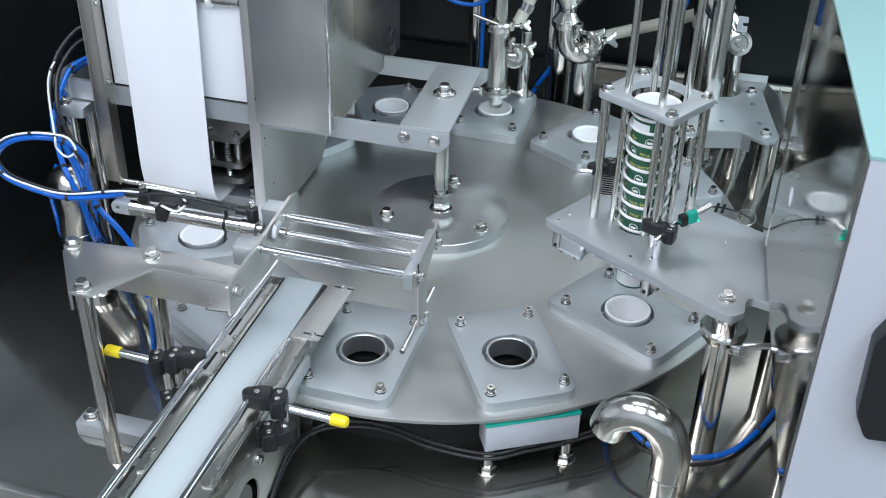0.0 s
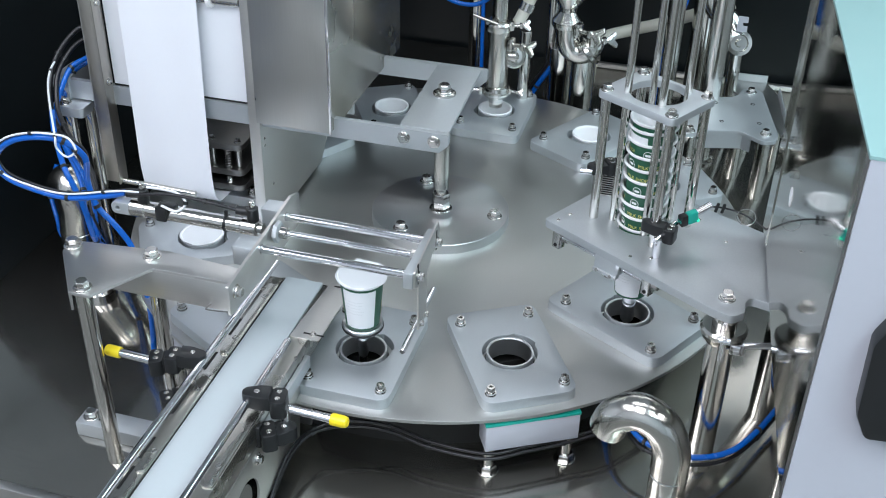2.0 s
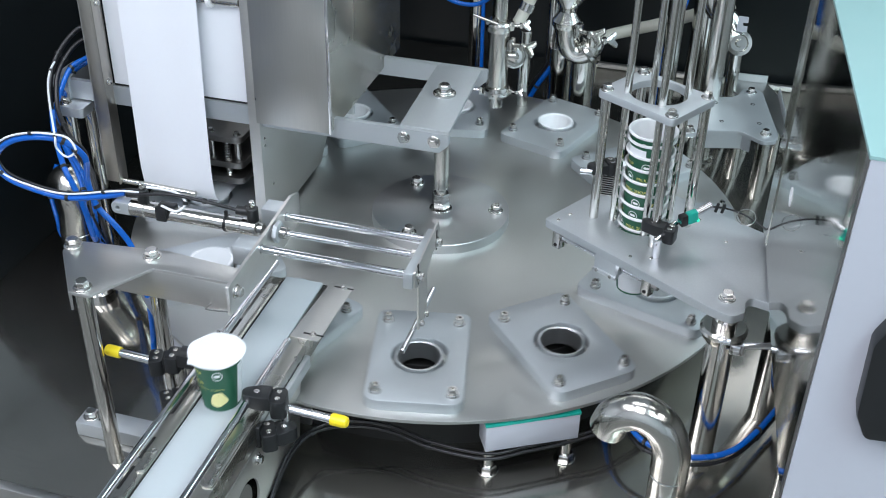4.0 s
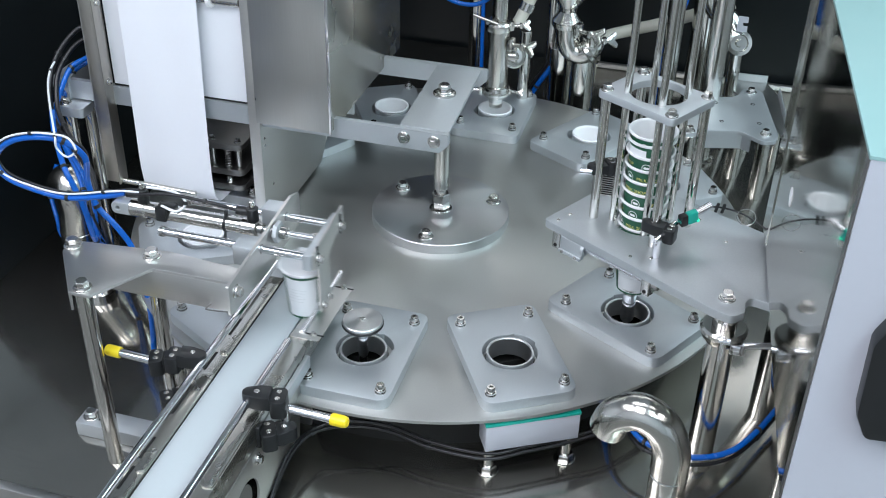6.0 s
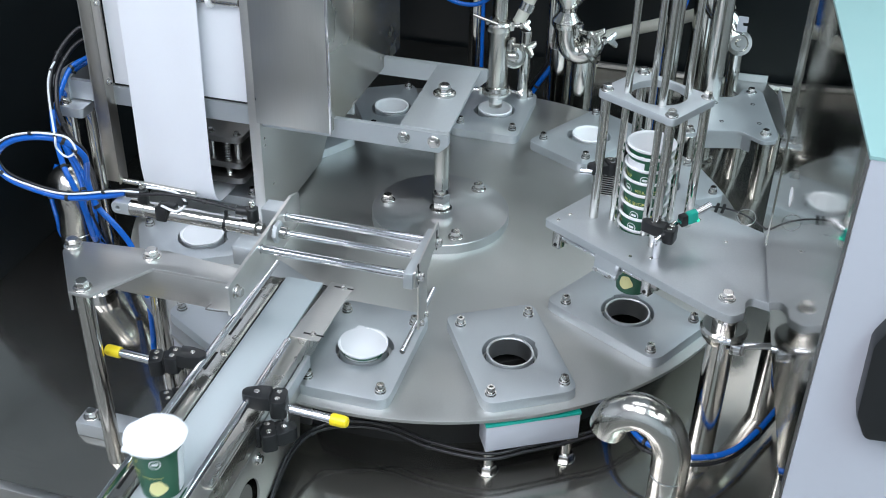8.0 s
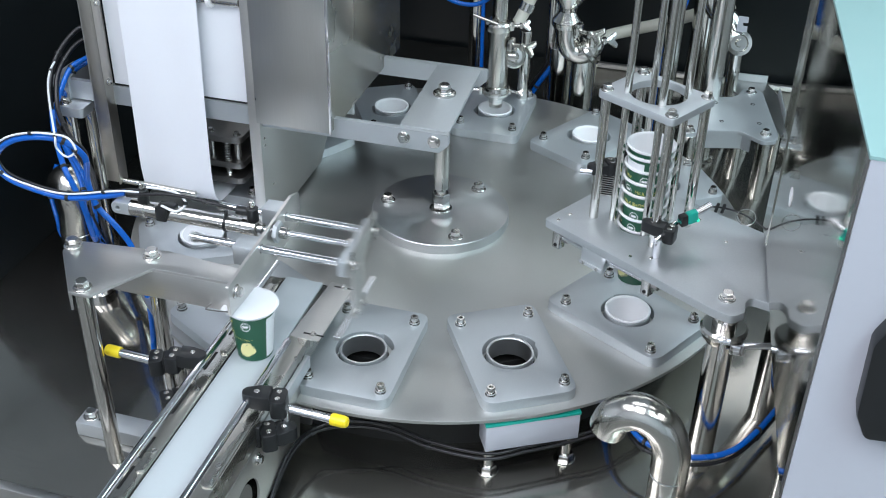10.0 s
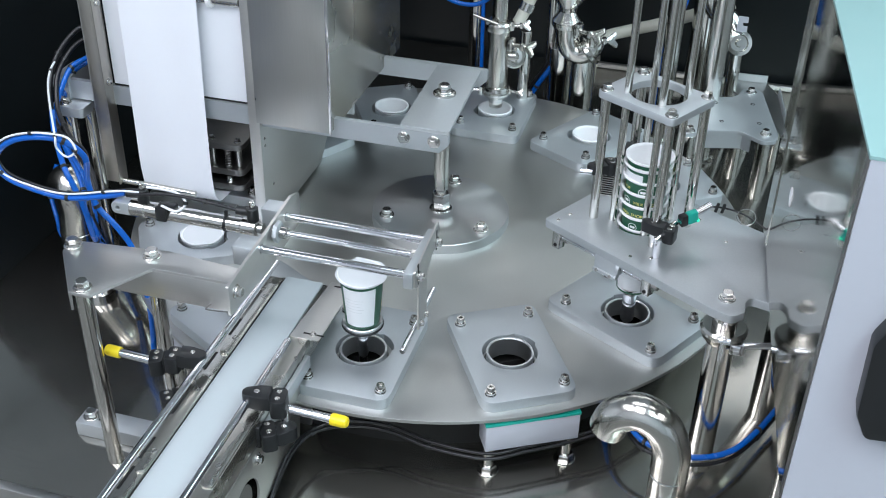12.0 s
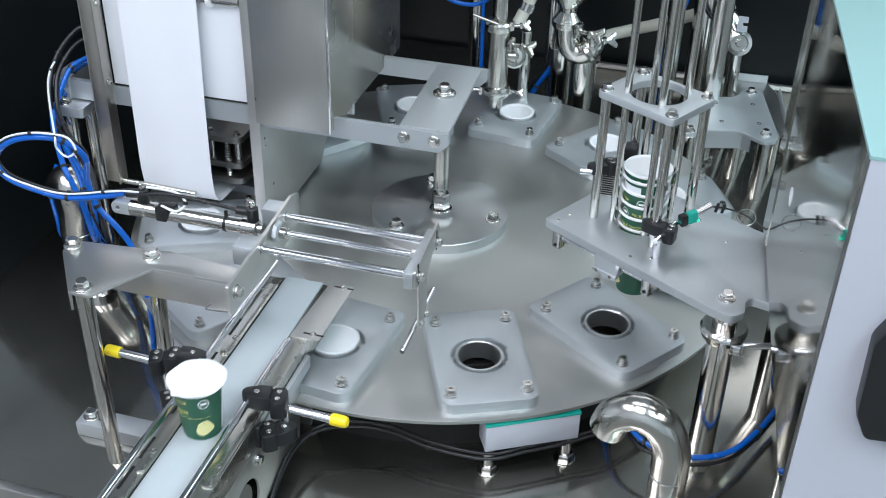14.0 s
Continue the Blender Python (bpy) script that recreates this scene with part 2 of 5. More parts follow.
# ---------------- hall and machine body ----------------
solid("floor", box(-4, 4, -5, 4, -1.04, -1.0, 0), FLOOR, "grey sealed concrete hall floor", "floor", kind="structure")
solid("ceiling", box(-4, 4, -5, 4, CEIL, CEIL + 0.05, 0), HALL, "pale painted hall ceiling", "ceiling", kind="structure")
for nm, b in (("wall_west", (-4.1, -4, -5, 4)), ("wall_east", (4, 4.1, -5, 4)), ("wall_south", (-4, 4, -5.1, -5)), ("wall_north", (-4, 4, 4, 4.1))):
    solid(nm, box(*b, -1.0, CEIL, 0), HALL, "plain pale painted hall wall", "wall", kind="structure")

base = thing("machine_cabinet", "stainless steel machine base with a mirror-polished table top", "machine base")
part("body", box(-0.83, 0.95, -0.775, 1.14, -0.95, -0.165), SHEET, base)
part("table_top", box(-0.84, 0.96, -0.79, 1.15, -0.165, TABLE_Z, 0.002), TABLE, base, "mirror-polished stainless table top")
part("front_lip", box(-0.84, 0.96, -0.805, -0.788, -0.19, -0.144, 0.002), SATIN, base, "folded bright front lip")
part("back_lip", box(0.02, 0.96, 1.128, 1.142, TABLE_Z, -0.135, 0.002), SATIN, base, "bright raised back lip")
for fx in (-0.75, 0.87):
    for fy in (-0.7, 1.05):
        part("foot", rod((fx, fy, -1.0), (fx, fy, -0.945), 0.03), BOLT, base)
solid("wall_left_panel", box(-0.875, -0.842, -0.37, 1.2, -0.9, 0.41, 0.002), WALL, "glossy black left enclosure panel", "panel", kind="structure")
solid("wall_back_panel", box(-0.875, 1.03, 1.165, 1.2, -0.9, 1.15, 0.002), WALL, "glossy black back enclosure panel", "panel", kind="structure")

# ---------------- turntable ----------------
turntable = thing("turntable", "brushed steel rotary table with twelve cup moulds and a turned hub", "turntable")
part("disc", prism(circle(0, 0, 0.607, 180), -0.0262, -0.020, [circle(x, y, 0.0425, 40) for x, y in ST], 0.0012), DISC, turntable, "brushed stainless disc")
hub = part("hub", lathe([(0, -0.02), (0.1375, -0.02), (0.1372, -0.001), (0.1362, 0.0002), (0, 0.0002)], 96), TURNED, turntable, "turned steel hub flange")
for j in range(3):
    x, y = polar(0.1105, 75.7 + 15.09 + 120 * j)
    bolt_at(hub, x, y, 0.0, 1.2)
part("shaft", rod((0, 0, -0.055), (0, 0, -0.026), 0.07), SHEET, turntable)
# Unseen ring and drum, added to blacken the mould holes and table reflection.
solid("shade_skirt", lathe([(0.512, TABLE_Z), (0.518, TABLE_Z), (0.518, -0.036), (0.512, -0.036)], 120, close=True), DARK, "added black ring that keeps the table reflection under the disc dark", "skirt")
solid("shade_drum", rod((0, 0, TABLE_Z), (0, 0, -0.055), 0.43, None, 96), DARK, "added black drum standing in for shade beneath the mould holes", "housing")

PLATE_OUT = rounded([(-0.122, -0.080), (0.118, -0.079), (0.118, 0.079), (-0.122, 0.080)], [0.02, 0.024, 0.024, 0.02], 6)
NOTCH = [(0.046 * math.cos(a), 0.046 * math.sin(a)) for a in [2 * math.pi * i / 44 for i in range(44)]]
NOTCH = [(x * 1.10, y * 1.10) if 1.80 < math.atan2(y, x) < 2.75 else (x, y) for x, y in NOTCH]


def mould_plate():
    b = prism(PLATE_OUT, -0.0198, 0.0, [NOTCH], 0.002)
    return mesh_of("mould_plate", b, ALU)


PLATE_ME = mould_plate()
RING_ME = mesh_of("cup_ring", lathe([(0.0400, -0.0262), (0.0400, -0.0012), (0.0394, 0.0), (0.0366, 0.0), (0.0356, -0.0012), (0.0350, -0.034), (0.0400, -0.034)], 48, close=True), INNER)
for k in range(12):
    x, y = ST[k]
    pl = part("mould_plate", PLATE_ME, None, turntable, "grey blasted aluminium mould plate", pose(x, y, 0, 0, 0, -90 + 30 * k))
    part("cup_ring", RING_ME, None, pl)
    for bx, by in ((-0.090, -0.061), (-0.090, 0.061), (0.0955, -0.0615), (0.0955, 0.0615)):
        part("stud_bolt", STUD_ME, None, pl, "", pose(bx, by, 0, 0, 0, 25 * k))

# ---------------- cups ----------------
CUP_H = 0.091


def wrap(bm, r0, r1, h, centre):
    """Bend a flat shape (x along the wall, y up) round the cup."""
    for v in bm.verts:
        z = v.co.y
        rr = r0 + (r1 - r0) * z / h + 0.0003 + max(0, v.co.z)
        a = centre + v.co.x / 0.036
        v.co = (rr * math.cos(a), rr * math.sin(a), z)


def lettering(text, size, z, centre, spacing=1.0):
    cu = bpy.data.curves.new("lettering", "FONT")
    cu.body, cu.size, cu.align_x, cu.resolution_u, cu.space_character = text, size, "CENTER", 3, spacing
    ob = new("lettering", cu)
    me = bpy.data.meshes.new_from_object(ob)
    bpy.data.objects.remove(ob)
    bm = bmesh.new()
    bm.from_mesh(me)
    bpy.data.meshes.remove(me)
    for v in bm.verts:
        v.co.y += z
    wrap(bm, 0.0275, 0.0354, CUP_H - 0.004, centre)
    return bm


def patch(outline, centre):
    bm = bmesh.new()
    vs = [bm.verts.new((x, y, 0)) for x, y in outline]
    bm.faces.new(vs)
    bmesh.ops.triangulate(bm, faces=bm.faces)
    bmesh.ops.subdivide_edges(bm, edges=bm.edges, cuts=4)
    for v in bm.verts:
        v.co.z = 0.0006
    wrap(bm, 0.0275, 0.0354, CUP_H - 0.004, centre)
    return bm


def ring_patch(r, w, x0, z, centre, n=24):
    bm = bmesh.new()
    a = [bm.verts.new((x0 + r * math.cos(2 * math.pi * i / n), z + r * math.sin(2 * math.pi * i / n), 0)) for i in range(n)]
    c = [bm.verts.new((x0 + (r - w) * math.cos(2 * math.pi * i / n), z + (r - w) * math.sin(2 * math.pi * i / n), 0)) for i in range(n)]
    for i in range(n):
        bm.faces.new((a[i], a[(i + 1) % n], c[(i + 1) % n], c[i]))
    for x in (-0.25, 0.22):
        q = [bm.verts.new((x0 + r * (x + 0.38 * math.cos(2 * math.pi * i / 10)), z + r * (0.05 + 0.30 * math.sin(2 * math.pi * i / 10)), 0)) for i in range(10)]
        bm.faces.new(q)
    wrap(bm, 0.0275, 0.0354, CUP_H - 0.004, centre)
    return bm


def wall_band(x0, x1, z0, z1, centre):
    bm = bmesh.new()
    n = 16
    lo = [bm.verts.new((x0 + (x1 - x0) * i / n, z0, 0)) for i in range(n + 1)]
    hi = [bm.verts.new((x0 + (x1 - x0) * i / n, z1, 0)) for i in range(n + 1)]
    for i in range(n):
        bm.faces.new((lo[i], lo[i + 1], hi[i + 1], hi[i]))
    wrap(bm, 0.0275, 0.0354, CUP_H - 0.004, centre)
    return bm


def paper_cup():
    """The white label panel faces +x; artwork on the far sides."""
    c = thing("paper_cup", "dark green printed paper cup with a white rolled rim", "cup", "paper cups")
    wall = part("wall", lathe([(0.0275, 0.0), (0.0354, CUP_H - 0.004)], 56), GREEN, c, "dark green printed paper wall")
    part("lining", lathe([(0, 0.005), (0.0268, 0.005), (0.0348, CUP_H - 0.003), (0.0354, CUP_H - 0.003)], 56), CUPIN, c, "white paper lining")
    part("base", lathe([(0, 0.0035), (0.025, 0.0035), (0.0255, 0.0), (0.0275, 0.0)], 40), CUPIN, c)
    part("rim", lathe([(0.0350, CUP_H - 0.005), (0.0380, CUP_H - 0.0055), (0.0400, CUP_H - 0.0030), (0.0400, CUP_H - 0.0012), (0.0390, CUP_H), (0.0362, CUP_H - 0.0006), (0.0347, CUP_H - 0.003)], 56, close=True), CUPIN, c, "white rolled rim")
    part("label_panel", wall_band(-0.0235, 0.038, 0.004, CUP_H - 0.012, 0), LABELP, wall, "white wrinkled label panel")
    bars = bmesh.new()
    for i in range(5):
        merge(bars, wall_band(-0.020, 0.016 - 0.003 * (i % 3), 0.058 - 0.006 * i, 0.0588 - 0.006 * i, 0))
    for v in bars.verts:
        v.co.x *= 1.008
        v.co.y *= 1.008
    part("small_print", bars, mat("grey_print", (0.70, 0.71, 0.72), 0.6) if "grey_print" not in bpy.data.materials else bpy.data.materials["grey_print"], wall)
    for deg in (-110, 118):
        a = radians(deg)
        part("roundel", ring_patch(0.0082, 0.0012, 0.011, 0.070, a), CUPIN, wall)
        blob = [(0.009 + 0.0145 * (1 + 0.16 * math.cos(3 * q + 1)) * math.cos(q), 0.024 + 0.0140 * (1 + 0.14 * math.sin(2 * q)) * math.sin(q)) for q in [2 * math.pi * i / 28 for i in range(28)]]
        part("printed_patch", patch(blob, a), CREAM, wall, "cream yellow printed patch")
        if deg < 0:
            part("lettering", lettering("MILK SHOP", 0.0085, 0.0680, a - 0.98, 1.0), GOLD, wall, "yellow lettering")
            part("lettering", lettering("CREAM", 0.0100, 0.0490, a - 0.85, 1.0), GOLD, wall, "yellow lettering")
            part("rule", wall_band(-0.046, 0.020, 0.0430, 0.0436, a), GOLD, wall)
    return c


def lid_shape():
    out = []
    for i in range(60):
        a = 2 * math.pi * i / 60
        r = 0.0418 + 0.0006 * math.sin(5 * a) + (0.006 * max(0, 1 - abs(a - 2.6) / 0.16))
        out.append((r * math.cos(a), r * math.sin(a)))
    return out


def lid_mesh():
    b = prism(lid_shape(), 0.0, 0.0007)
    for v in b.verts:
        rr = math.hypot(v.co.x, v.co.y)
        if rr > 0.0405:
            v.co.z -= 0.0012 * (1 + 0.6 * math.sin(7 * math.atan2(v.co.y, v.co.x)))
    return mesh_of("foil_lid", b, LIDP)


LID_ME = lid_mesh()
cup_master = paper_cup()
SEAT = 0.0002 - (CUP_H - 0.0055)
FACE = -84
VIEW = -87
disc_cups, lids = {}, {}
for k in range(2, 12):
    c = cup_master if k == 2 else copy_thing(cup_master, pose(0, 0, 0))
    c["label"] = "dark green paper cup sealed with a white lid" if k >= 5 else "open dark green paper cup with white lining"
    c["group"] = "paper cups"
    disc_cups[k] = c
    if k >= 5:
        lids[k] = tagged(part("foil_lid", LID_ME, None), "thin white paper-foil cup lid", "lid", "foil lids")
stack_cups = []
for j in range(12):
    c = copy_thing(cup_master, pose(0, 0, 0))
    c["label"] = "dark green paper cup nested in a tall dispenser stack"
    stack_cups.append(c)

# ---------------- lifting pistons ----------------
piston_out = thing("lift_piston", "steel piston with a round turned head under the mould", "piston", "lift pistons")
part("head", lathe([(0, -0.012), (0.032, -0.012), (0.0335, -0.010), (0.0335, -0.0015), (0.032, 0.0), (0.005, 0.0), (0.004, -0.002), (0, -0.002)], 40), TURNED, piston_out, "turned round piston head")
part("centre_screw", lathe([(0, -0.002), (0.0052, -0.002), (0.0052, 0.0012), (0.0030, 0.0016), (0.0026, 0.0), (0, 0.0)], 18), BOLT, piston_out)
part("seal_ring", lathe([(0.0336, -0.0098), (0.0345, -0.0088), (0.0345, -0.0058), (0.0336, -0.0048)], 40, close=True), BLACKP, piston_out, "black rubber ring")
part("stem", rod((0, 0, -0.42), (0, 0, -0.012), 0.0085), CHROME, piston_out)
piston_in = thing("suction_piston", "slim polished suction piston under the cup dispenser", "piston", "lift pistons")
part("stem", rod((0, 0, -0.42), (0, 0, -0.012), 0.0120), CHROME, piston_in)
part("suction_cup", lathe([(0, -0.014), (0.012, -0.014), (0.013, -0.006), (0.018, 0.0), (0.015, 0.0), (0, -0.006)], 28), POLISH, piston_in)

# ---------------- pusher ----------------
MX = -0.145
bracket = thing("pusher_stand", "satin steel bracket on three polished columns beside the conveyor", "stand")
part("shelf", prism(rounded([(-0.441, -0.607), (-0.424, -0.576), (-0.279, -0.562), (-0.150, -0.574), (-0.150, -0.612), (-0.284, -0.612), (-0.338, -0.703), (-0.372, -0.703)], [0.008, 0.008, 0.01, 0.0, 0.0, 0.004, 0.008, 0.012], 4), 0.190, 0.195, (), 0.001), SATIN, bracket, "satin sheet steel shelf")
part("flange", box(-0.375, -0.150, -0.6125, -0.6085, 0.140, 0.1905, 0.001), SATIN, bracket)
part("side_flange", prism([(-0.4415, -0.607), (-0.438, -0.607), (-0.3705, -0.6995), (-0.3735, -0.7015)], 0.160, 0.1902), SATIN, bracket)
for (cx, cy), zb in (((-0.357, -0.688), 0), ((-0.431, -0.592), 0), ((-0.300, -0.583), 0)):
    part("column", rod((cx, cy, TABLE_Z), (cx, cy, 0.190), 0.0125), POLISH, bracket, "polished steel column")
    bolt_at(bracket, cx, cy, 0.195, 1.15)
mount = part("mount_plate", prism(rounded([(-0.640, 0.155), (-0.640, 0.207), (-0.395, 0.225), (-0.364, 0.215), (-0.364, 0.16), (-0.50, 0.145)], [0.003, 0.003, 0.004, 0.01, 0.004, 0.004], 4), 0, 0.005,
             [circle(-0.42, 0.200, 0.0078, 20), circle(-0.52, 0.200, 0.0078, 20), circle(-0.471, 0.203, 0.011, 20)], 0.0008, None,
             Matrix(((0, 0, 1, MX - 0.005), (1, 0, 0, 0), (0, 1, 0, 0), (0, 0, 0, 1)))), SATIN, bracket, "upright satin steel mounting plate")
xm = Matrix(((0, 0, 1, MX), (1, 0, 0, -0.618), (0, 1, 0, 0.186), (0, 0, 0, 1)))
part("bolt", BOLT_ME, None, mount, "", xm @ Matrix.Scale(0.9, 4))
tube_pts = [(-0.192, -0.612, 0.148), (-0.193, -0.626, 0.150), (-0.188, -0.632, 0.153), (-0.172, -0.631, 0.153), (-0.152, -0.630, 0.1545)]
part("hook_wire", tube(tube_pts, 0.0012, None, 6), BOLT, bracket)

cyl = thing("air_cylinder", "polished pneumatic cylinder with black fittings on the pusher stand", "cylinder")
part("barrel", lathe([(0, 0), (0.0135, 0), (0.015, 0.002), (0.015, 0.026), (0.0132, 0.028), (0.0132, 0.195), (0.015, 0.197), (0.015, 0.222), (0.010, 0.224), (0.010, 0.232), (0, 0.232)], 28, None, along((-0.395, -0.471, 0.203), (-0.150, -0.471, 0.203))[0]), POLISH, cyl)
part("clevis", prism(rounded([(-0.017, -0.011), (0.018, -0.011), (0.018, 0.011), (-0.017, 0.011)], [0.01, 0.002, 0.002, 0.01], 5), -0.011, 0.011, [circle(-0.006, 0, 0.004, 16)], 0.001, None, Matrix.Translation((-0.41, -0.471, 0.203)) @ pose(0, 0, 0, 90)), ALU, cyl)
part("lock_nut", hexa(0.018, 0.008, None, along((-0.142, -0.471, 0.203), (-0.13, -0.471, 0.203))[0]), ALU, cyl, "large zinc hexagon nut")
part("nose", rod((-0.140, -0.471, 0.203), (-0.122, -0.471, 0.203), 0.0100), BOLT, cyl)
for fx in (-0.372, -0.180):
    part("port_fitting", rod((fx, -0.471, 0.216), (fx, -0.471, 0.240), 0.0095), BLACKP, cyl)
    part("flow_screw", rod((fx, -0.471, 0.240), (fx, -0.471, 0.252), 0.0045), BOLT, cyl)
part("elbow", rod((-0.372, -0.471, 0.231), (-0.398, -0.475, 0.231), 0.0078), BLACKP, cyl)
part("elbow", rod((-0.180, -0.471, 0.231), (-0.206, -0.473, 0.232), 0.0078), BLACKP, cyl)
part("sensor_clip", box(-0.343, -0.324, -0.491, -0.481, 0.196, 0.222, 0.003), BLACKP, cyl)
part("sensor_clip", box(-0.338, -0.308, -0.487, -0.474, 0.217, 0.227, 0.002), BLACKP, cyl)
for bx_, r_ in ((-0.333, 0.0142), (-0.226, 0.0142)):
    part("strap", pipe((bx_ - 0.0022, -0.471, 0.203), (bx_ + 0.0022, -0.471, 0.203), r_, 0.001), BLACKP, cyl, "thin black strap")
part("strap_tail", box(-0.229, -0.224, -0.4735, -0.468, 0.216, 0.226, 0.001), BLACKP, cyl)
for by_ in (-0.536, -0.508):
    part("cap_screw", rod((-0.187, by_, 0.205), (-0.1855, by_, 0.205), 0.0022), BOLT, cyl)
part("bearing_block", box(-0.186, -0.150, -0.541, -0.503, 0.176, 0.211, 0.003), ALU, cyl, "aluminium linear bearing block")
part("bearing_block", box(-0.182, -0.150, -0.438, -0.404, 0.184, 0.219, 0.003), ALU, cyl, "aluminium linear bearing block")

pusher = thing("pusher", "sliding pusher on chromed guide rods with a thin steel plate", "pusher")
for py in (-0.42, -0.52):
    part("guide_rod", rod((-0.255, py, 0.200), (0.0, py, 0.200), 0.0068), CHROME, pusher, "chromed guide rod")
    part("rod_end", rod((-0.262, py, 0.200), (-0.254, py, 0.200), 0.0088), BOLT, pusher)
    part("bolt", BOLT_ME, None, pusher, "", along((0.004, py, 0.200), (0.1, py, 0.200))[0] @ Matrix.Scale(0.72, 4))
part("piston_rod", rod((-0.25, -0.471, 0.203), (-0.012, -0.471, 0.203), 0.0052), CHROME, pusher)
part("rod_nut", hexa(0.0085, 0.009, None, along((-0.022, -0.471, 0.203), (0, -0.471, 0.203))[0]), BOLT, pusher)
part("cross_block", box(-0.015, 0.0, -0.538, -0.405, 0.186, 0.214, 0.002), ALU, pusher, "aluminium cross block")
part("push_plate", prism(rounded([(-0.405, 0.192), (-0.405, 0.232), (-0.535, 0.216), (-0.535, 0.186), (-0.515, 0.180), (-0.515, 0.094), (-0.470, 0.094), (-0.470, 0.175), (-0.44, 0.192)], [0.004, 0.004, 0.004, 0.004, 0.006, 0.003, 0.003, 0.008, 0.008], 4), 0.0003, 0.0035, (), 0.0005, None,
     Matrix(((0, 0, 1, 0), (1, 0, 0, 0), (0, 1, 0, 0), (0, 0, 0, 1)))), SATIN, pusher, "thin bent push plate")
for py in (-0.48, -0.505):
    part("bolt", BOLT_ME, None, pusher, "", along((0.0035, py, 0.102), (0.1, py, 0.102))[0] @ Matrix.Scale(0.5, 4))
for py in (-0.42, -0.52):
    part("slot", box(0.0028, 0.0042, py - 0.0022, py + 0.0022, 0.186, 0.222, 0.0), DARK, pusher)
part("push_bar", rod((-0.003, -0.580, 0.100), (-0.003, -0.408, 0.100), 0.0045), CHROME, pusher, "horizontal push bar")

# ---------------- conveyor ----------------
conv = thing("conveyor", "narrow stainless conveyor with a white belt and round guide rails", "conveyor")
part("belt", box(-0.1655, -0.098, -1.50, -0.392, 0.054, 0.060, 0.002), BELT, conv, "white belt")
part("end_roller", rod((-0.176, -0.396, 0.034), (-0.094, -0.396, 0.034), 0.020), POLISH, conv)
for x0, x1, z0 in ((-0.192, -0.168, 0.010), (-0.0955, -0.066, 0.018)):
    part("side_rail", box(x0, x1, -1.50, -0.40, z0, 0.0605, 0.001), CHANNEL, conv, "stainless side channel")
for x0, x1, spans in ((-0.1845, -0.1665, ((-0.62, -0.42), (-0.888, -0.668), (-1.14, -0.936))), (-0.0865, -0.0675, ((-0.888, -0.668), (-1.14, -0.936)))):
    for y0, y1 in spans:
        part("wear_tab", prism(rounded([(x0, y0), (x1, y0), (x1, y1), (x0, y1)], 0.008, 5), 0.0608, 0.0632, (), 0.0006), CHANNEL, conv, "satin wear strip with rounded ends")
        for yy in (y0 + 0.042, y1 - 0.042):
            part("screw", lathe([(0, 0), (0.0052, 0), (0.0046, 0.0016), (0.0026, 0.0018), (0.0022, 0.0008), (0, 0.0008)], 16), BOLT, conv, "", Matrix.Translation(((x0 + x1) / 2, yy, 0.0632)))
for yy in (-0.55, -0.64, -0.745, -0.84, -0.90, -0.99):
    part("slot", box(-0.1905, -0.1865, yy - 0.022, yy + 0.022, 0.0600, 0.0609, 0.0), DARK, conv)
# Black strip paints the shade in the gap beside the belt.
part("gap_shade", box(-0.1678, -0.1658, -1.50, -0.395, 0.040, 0.0575, 0.0), DARK, conv)
part("side_plate", prism(rounded([(-1.50, -0.10), (-1.50, 0.012), (-0.60, 0.012), (-0.58, 0.0), (-0.60, -0.11)], [0.0, 0.0, 0.004, 0.004, 0.01], 4), -0.071, -0.067, [circle(-0.800, -0.066, 0.046, 36)], 0.0006, None,
     Matrix(((0, 0, 1, 0), (1, 0, 0, 0), (0, 1, 0, 0), (0, 0, 0, 1)))), SATIN, conv, "stainless side plate with a round opening")
part("side_plate", box(-0.192, -0.188, -1.50, -0.42, -0.10, 0.012, 0.0006), SATIN, conv)
part("spine", box(-0.188, -0.13, -1.48, -0.62, TABLE_Z - 0.02, 0.0, 0.002), DARK, conv)
part("motor", rod((-0.15, -0.800, -0.066), (-0.074, -0.800, -0.066), 0.036), DARK_STEEL, conv)
part("motor_shaft", rod((-0.074, -0.800, -0.066), (-0.066, -0.800, -0.066), 0.008), BOLT, conv)
part("leg", box(-0.17, -0.10, -1.45, -1.38, -1.0, -0.08, 0.002), SHEET, conv)
part("bolt", BOLT_ME, None, conv, "", along((-0.067, -0.752, -0.008), (0.1, -0.752, -0.008))[0] @ Matrix.Scale(0.75, 4))
part("foot_block", box(-0.14, -0.08, -0.52, -0.44, TABLE_Z, 0.012, 0.002), SHEET, conv)
part("guide_rail", rod((-0.183, -1.45, 0.088), (-0.181, -0.395, 0.088), 0.0055), CHROME, conv, "polished round guide rail")
part("guide_rail", rod((-0.084, -1.45, 0.088), (-0.079, -0.590, 0.088), 0.0055), CHROME, conv, "polished round guide rail")
part("strip", box(-0.0655, -0.057, -0.735, -0.56, 0.018, 0.040, 0.001), ALU, conv, "aluminium mounting strip")
part("bridge", prism(rounded([(-0.096, -0.548), (-0.047, -0.548), (-0.043, -0.392), (-0.085, -0.388)], 0.004, 4), 0.0605, 0.0625, (), 0.0005), SATIN, conv, "thin satin transfer bridge")
part("bridge_leg", box(-0.075, -0.071, -0.56, -0.545, 0.02, 0.0605, 0.001), SATIN, conv)
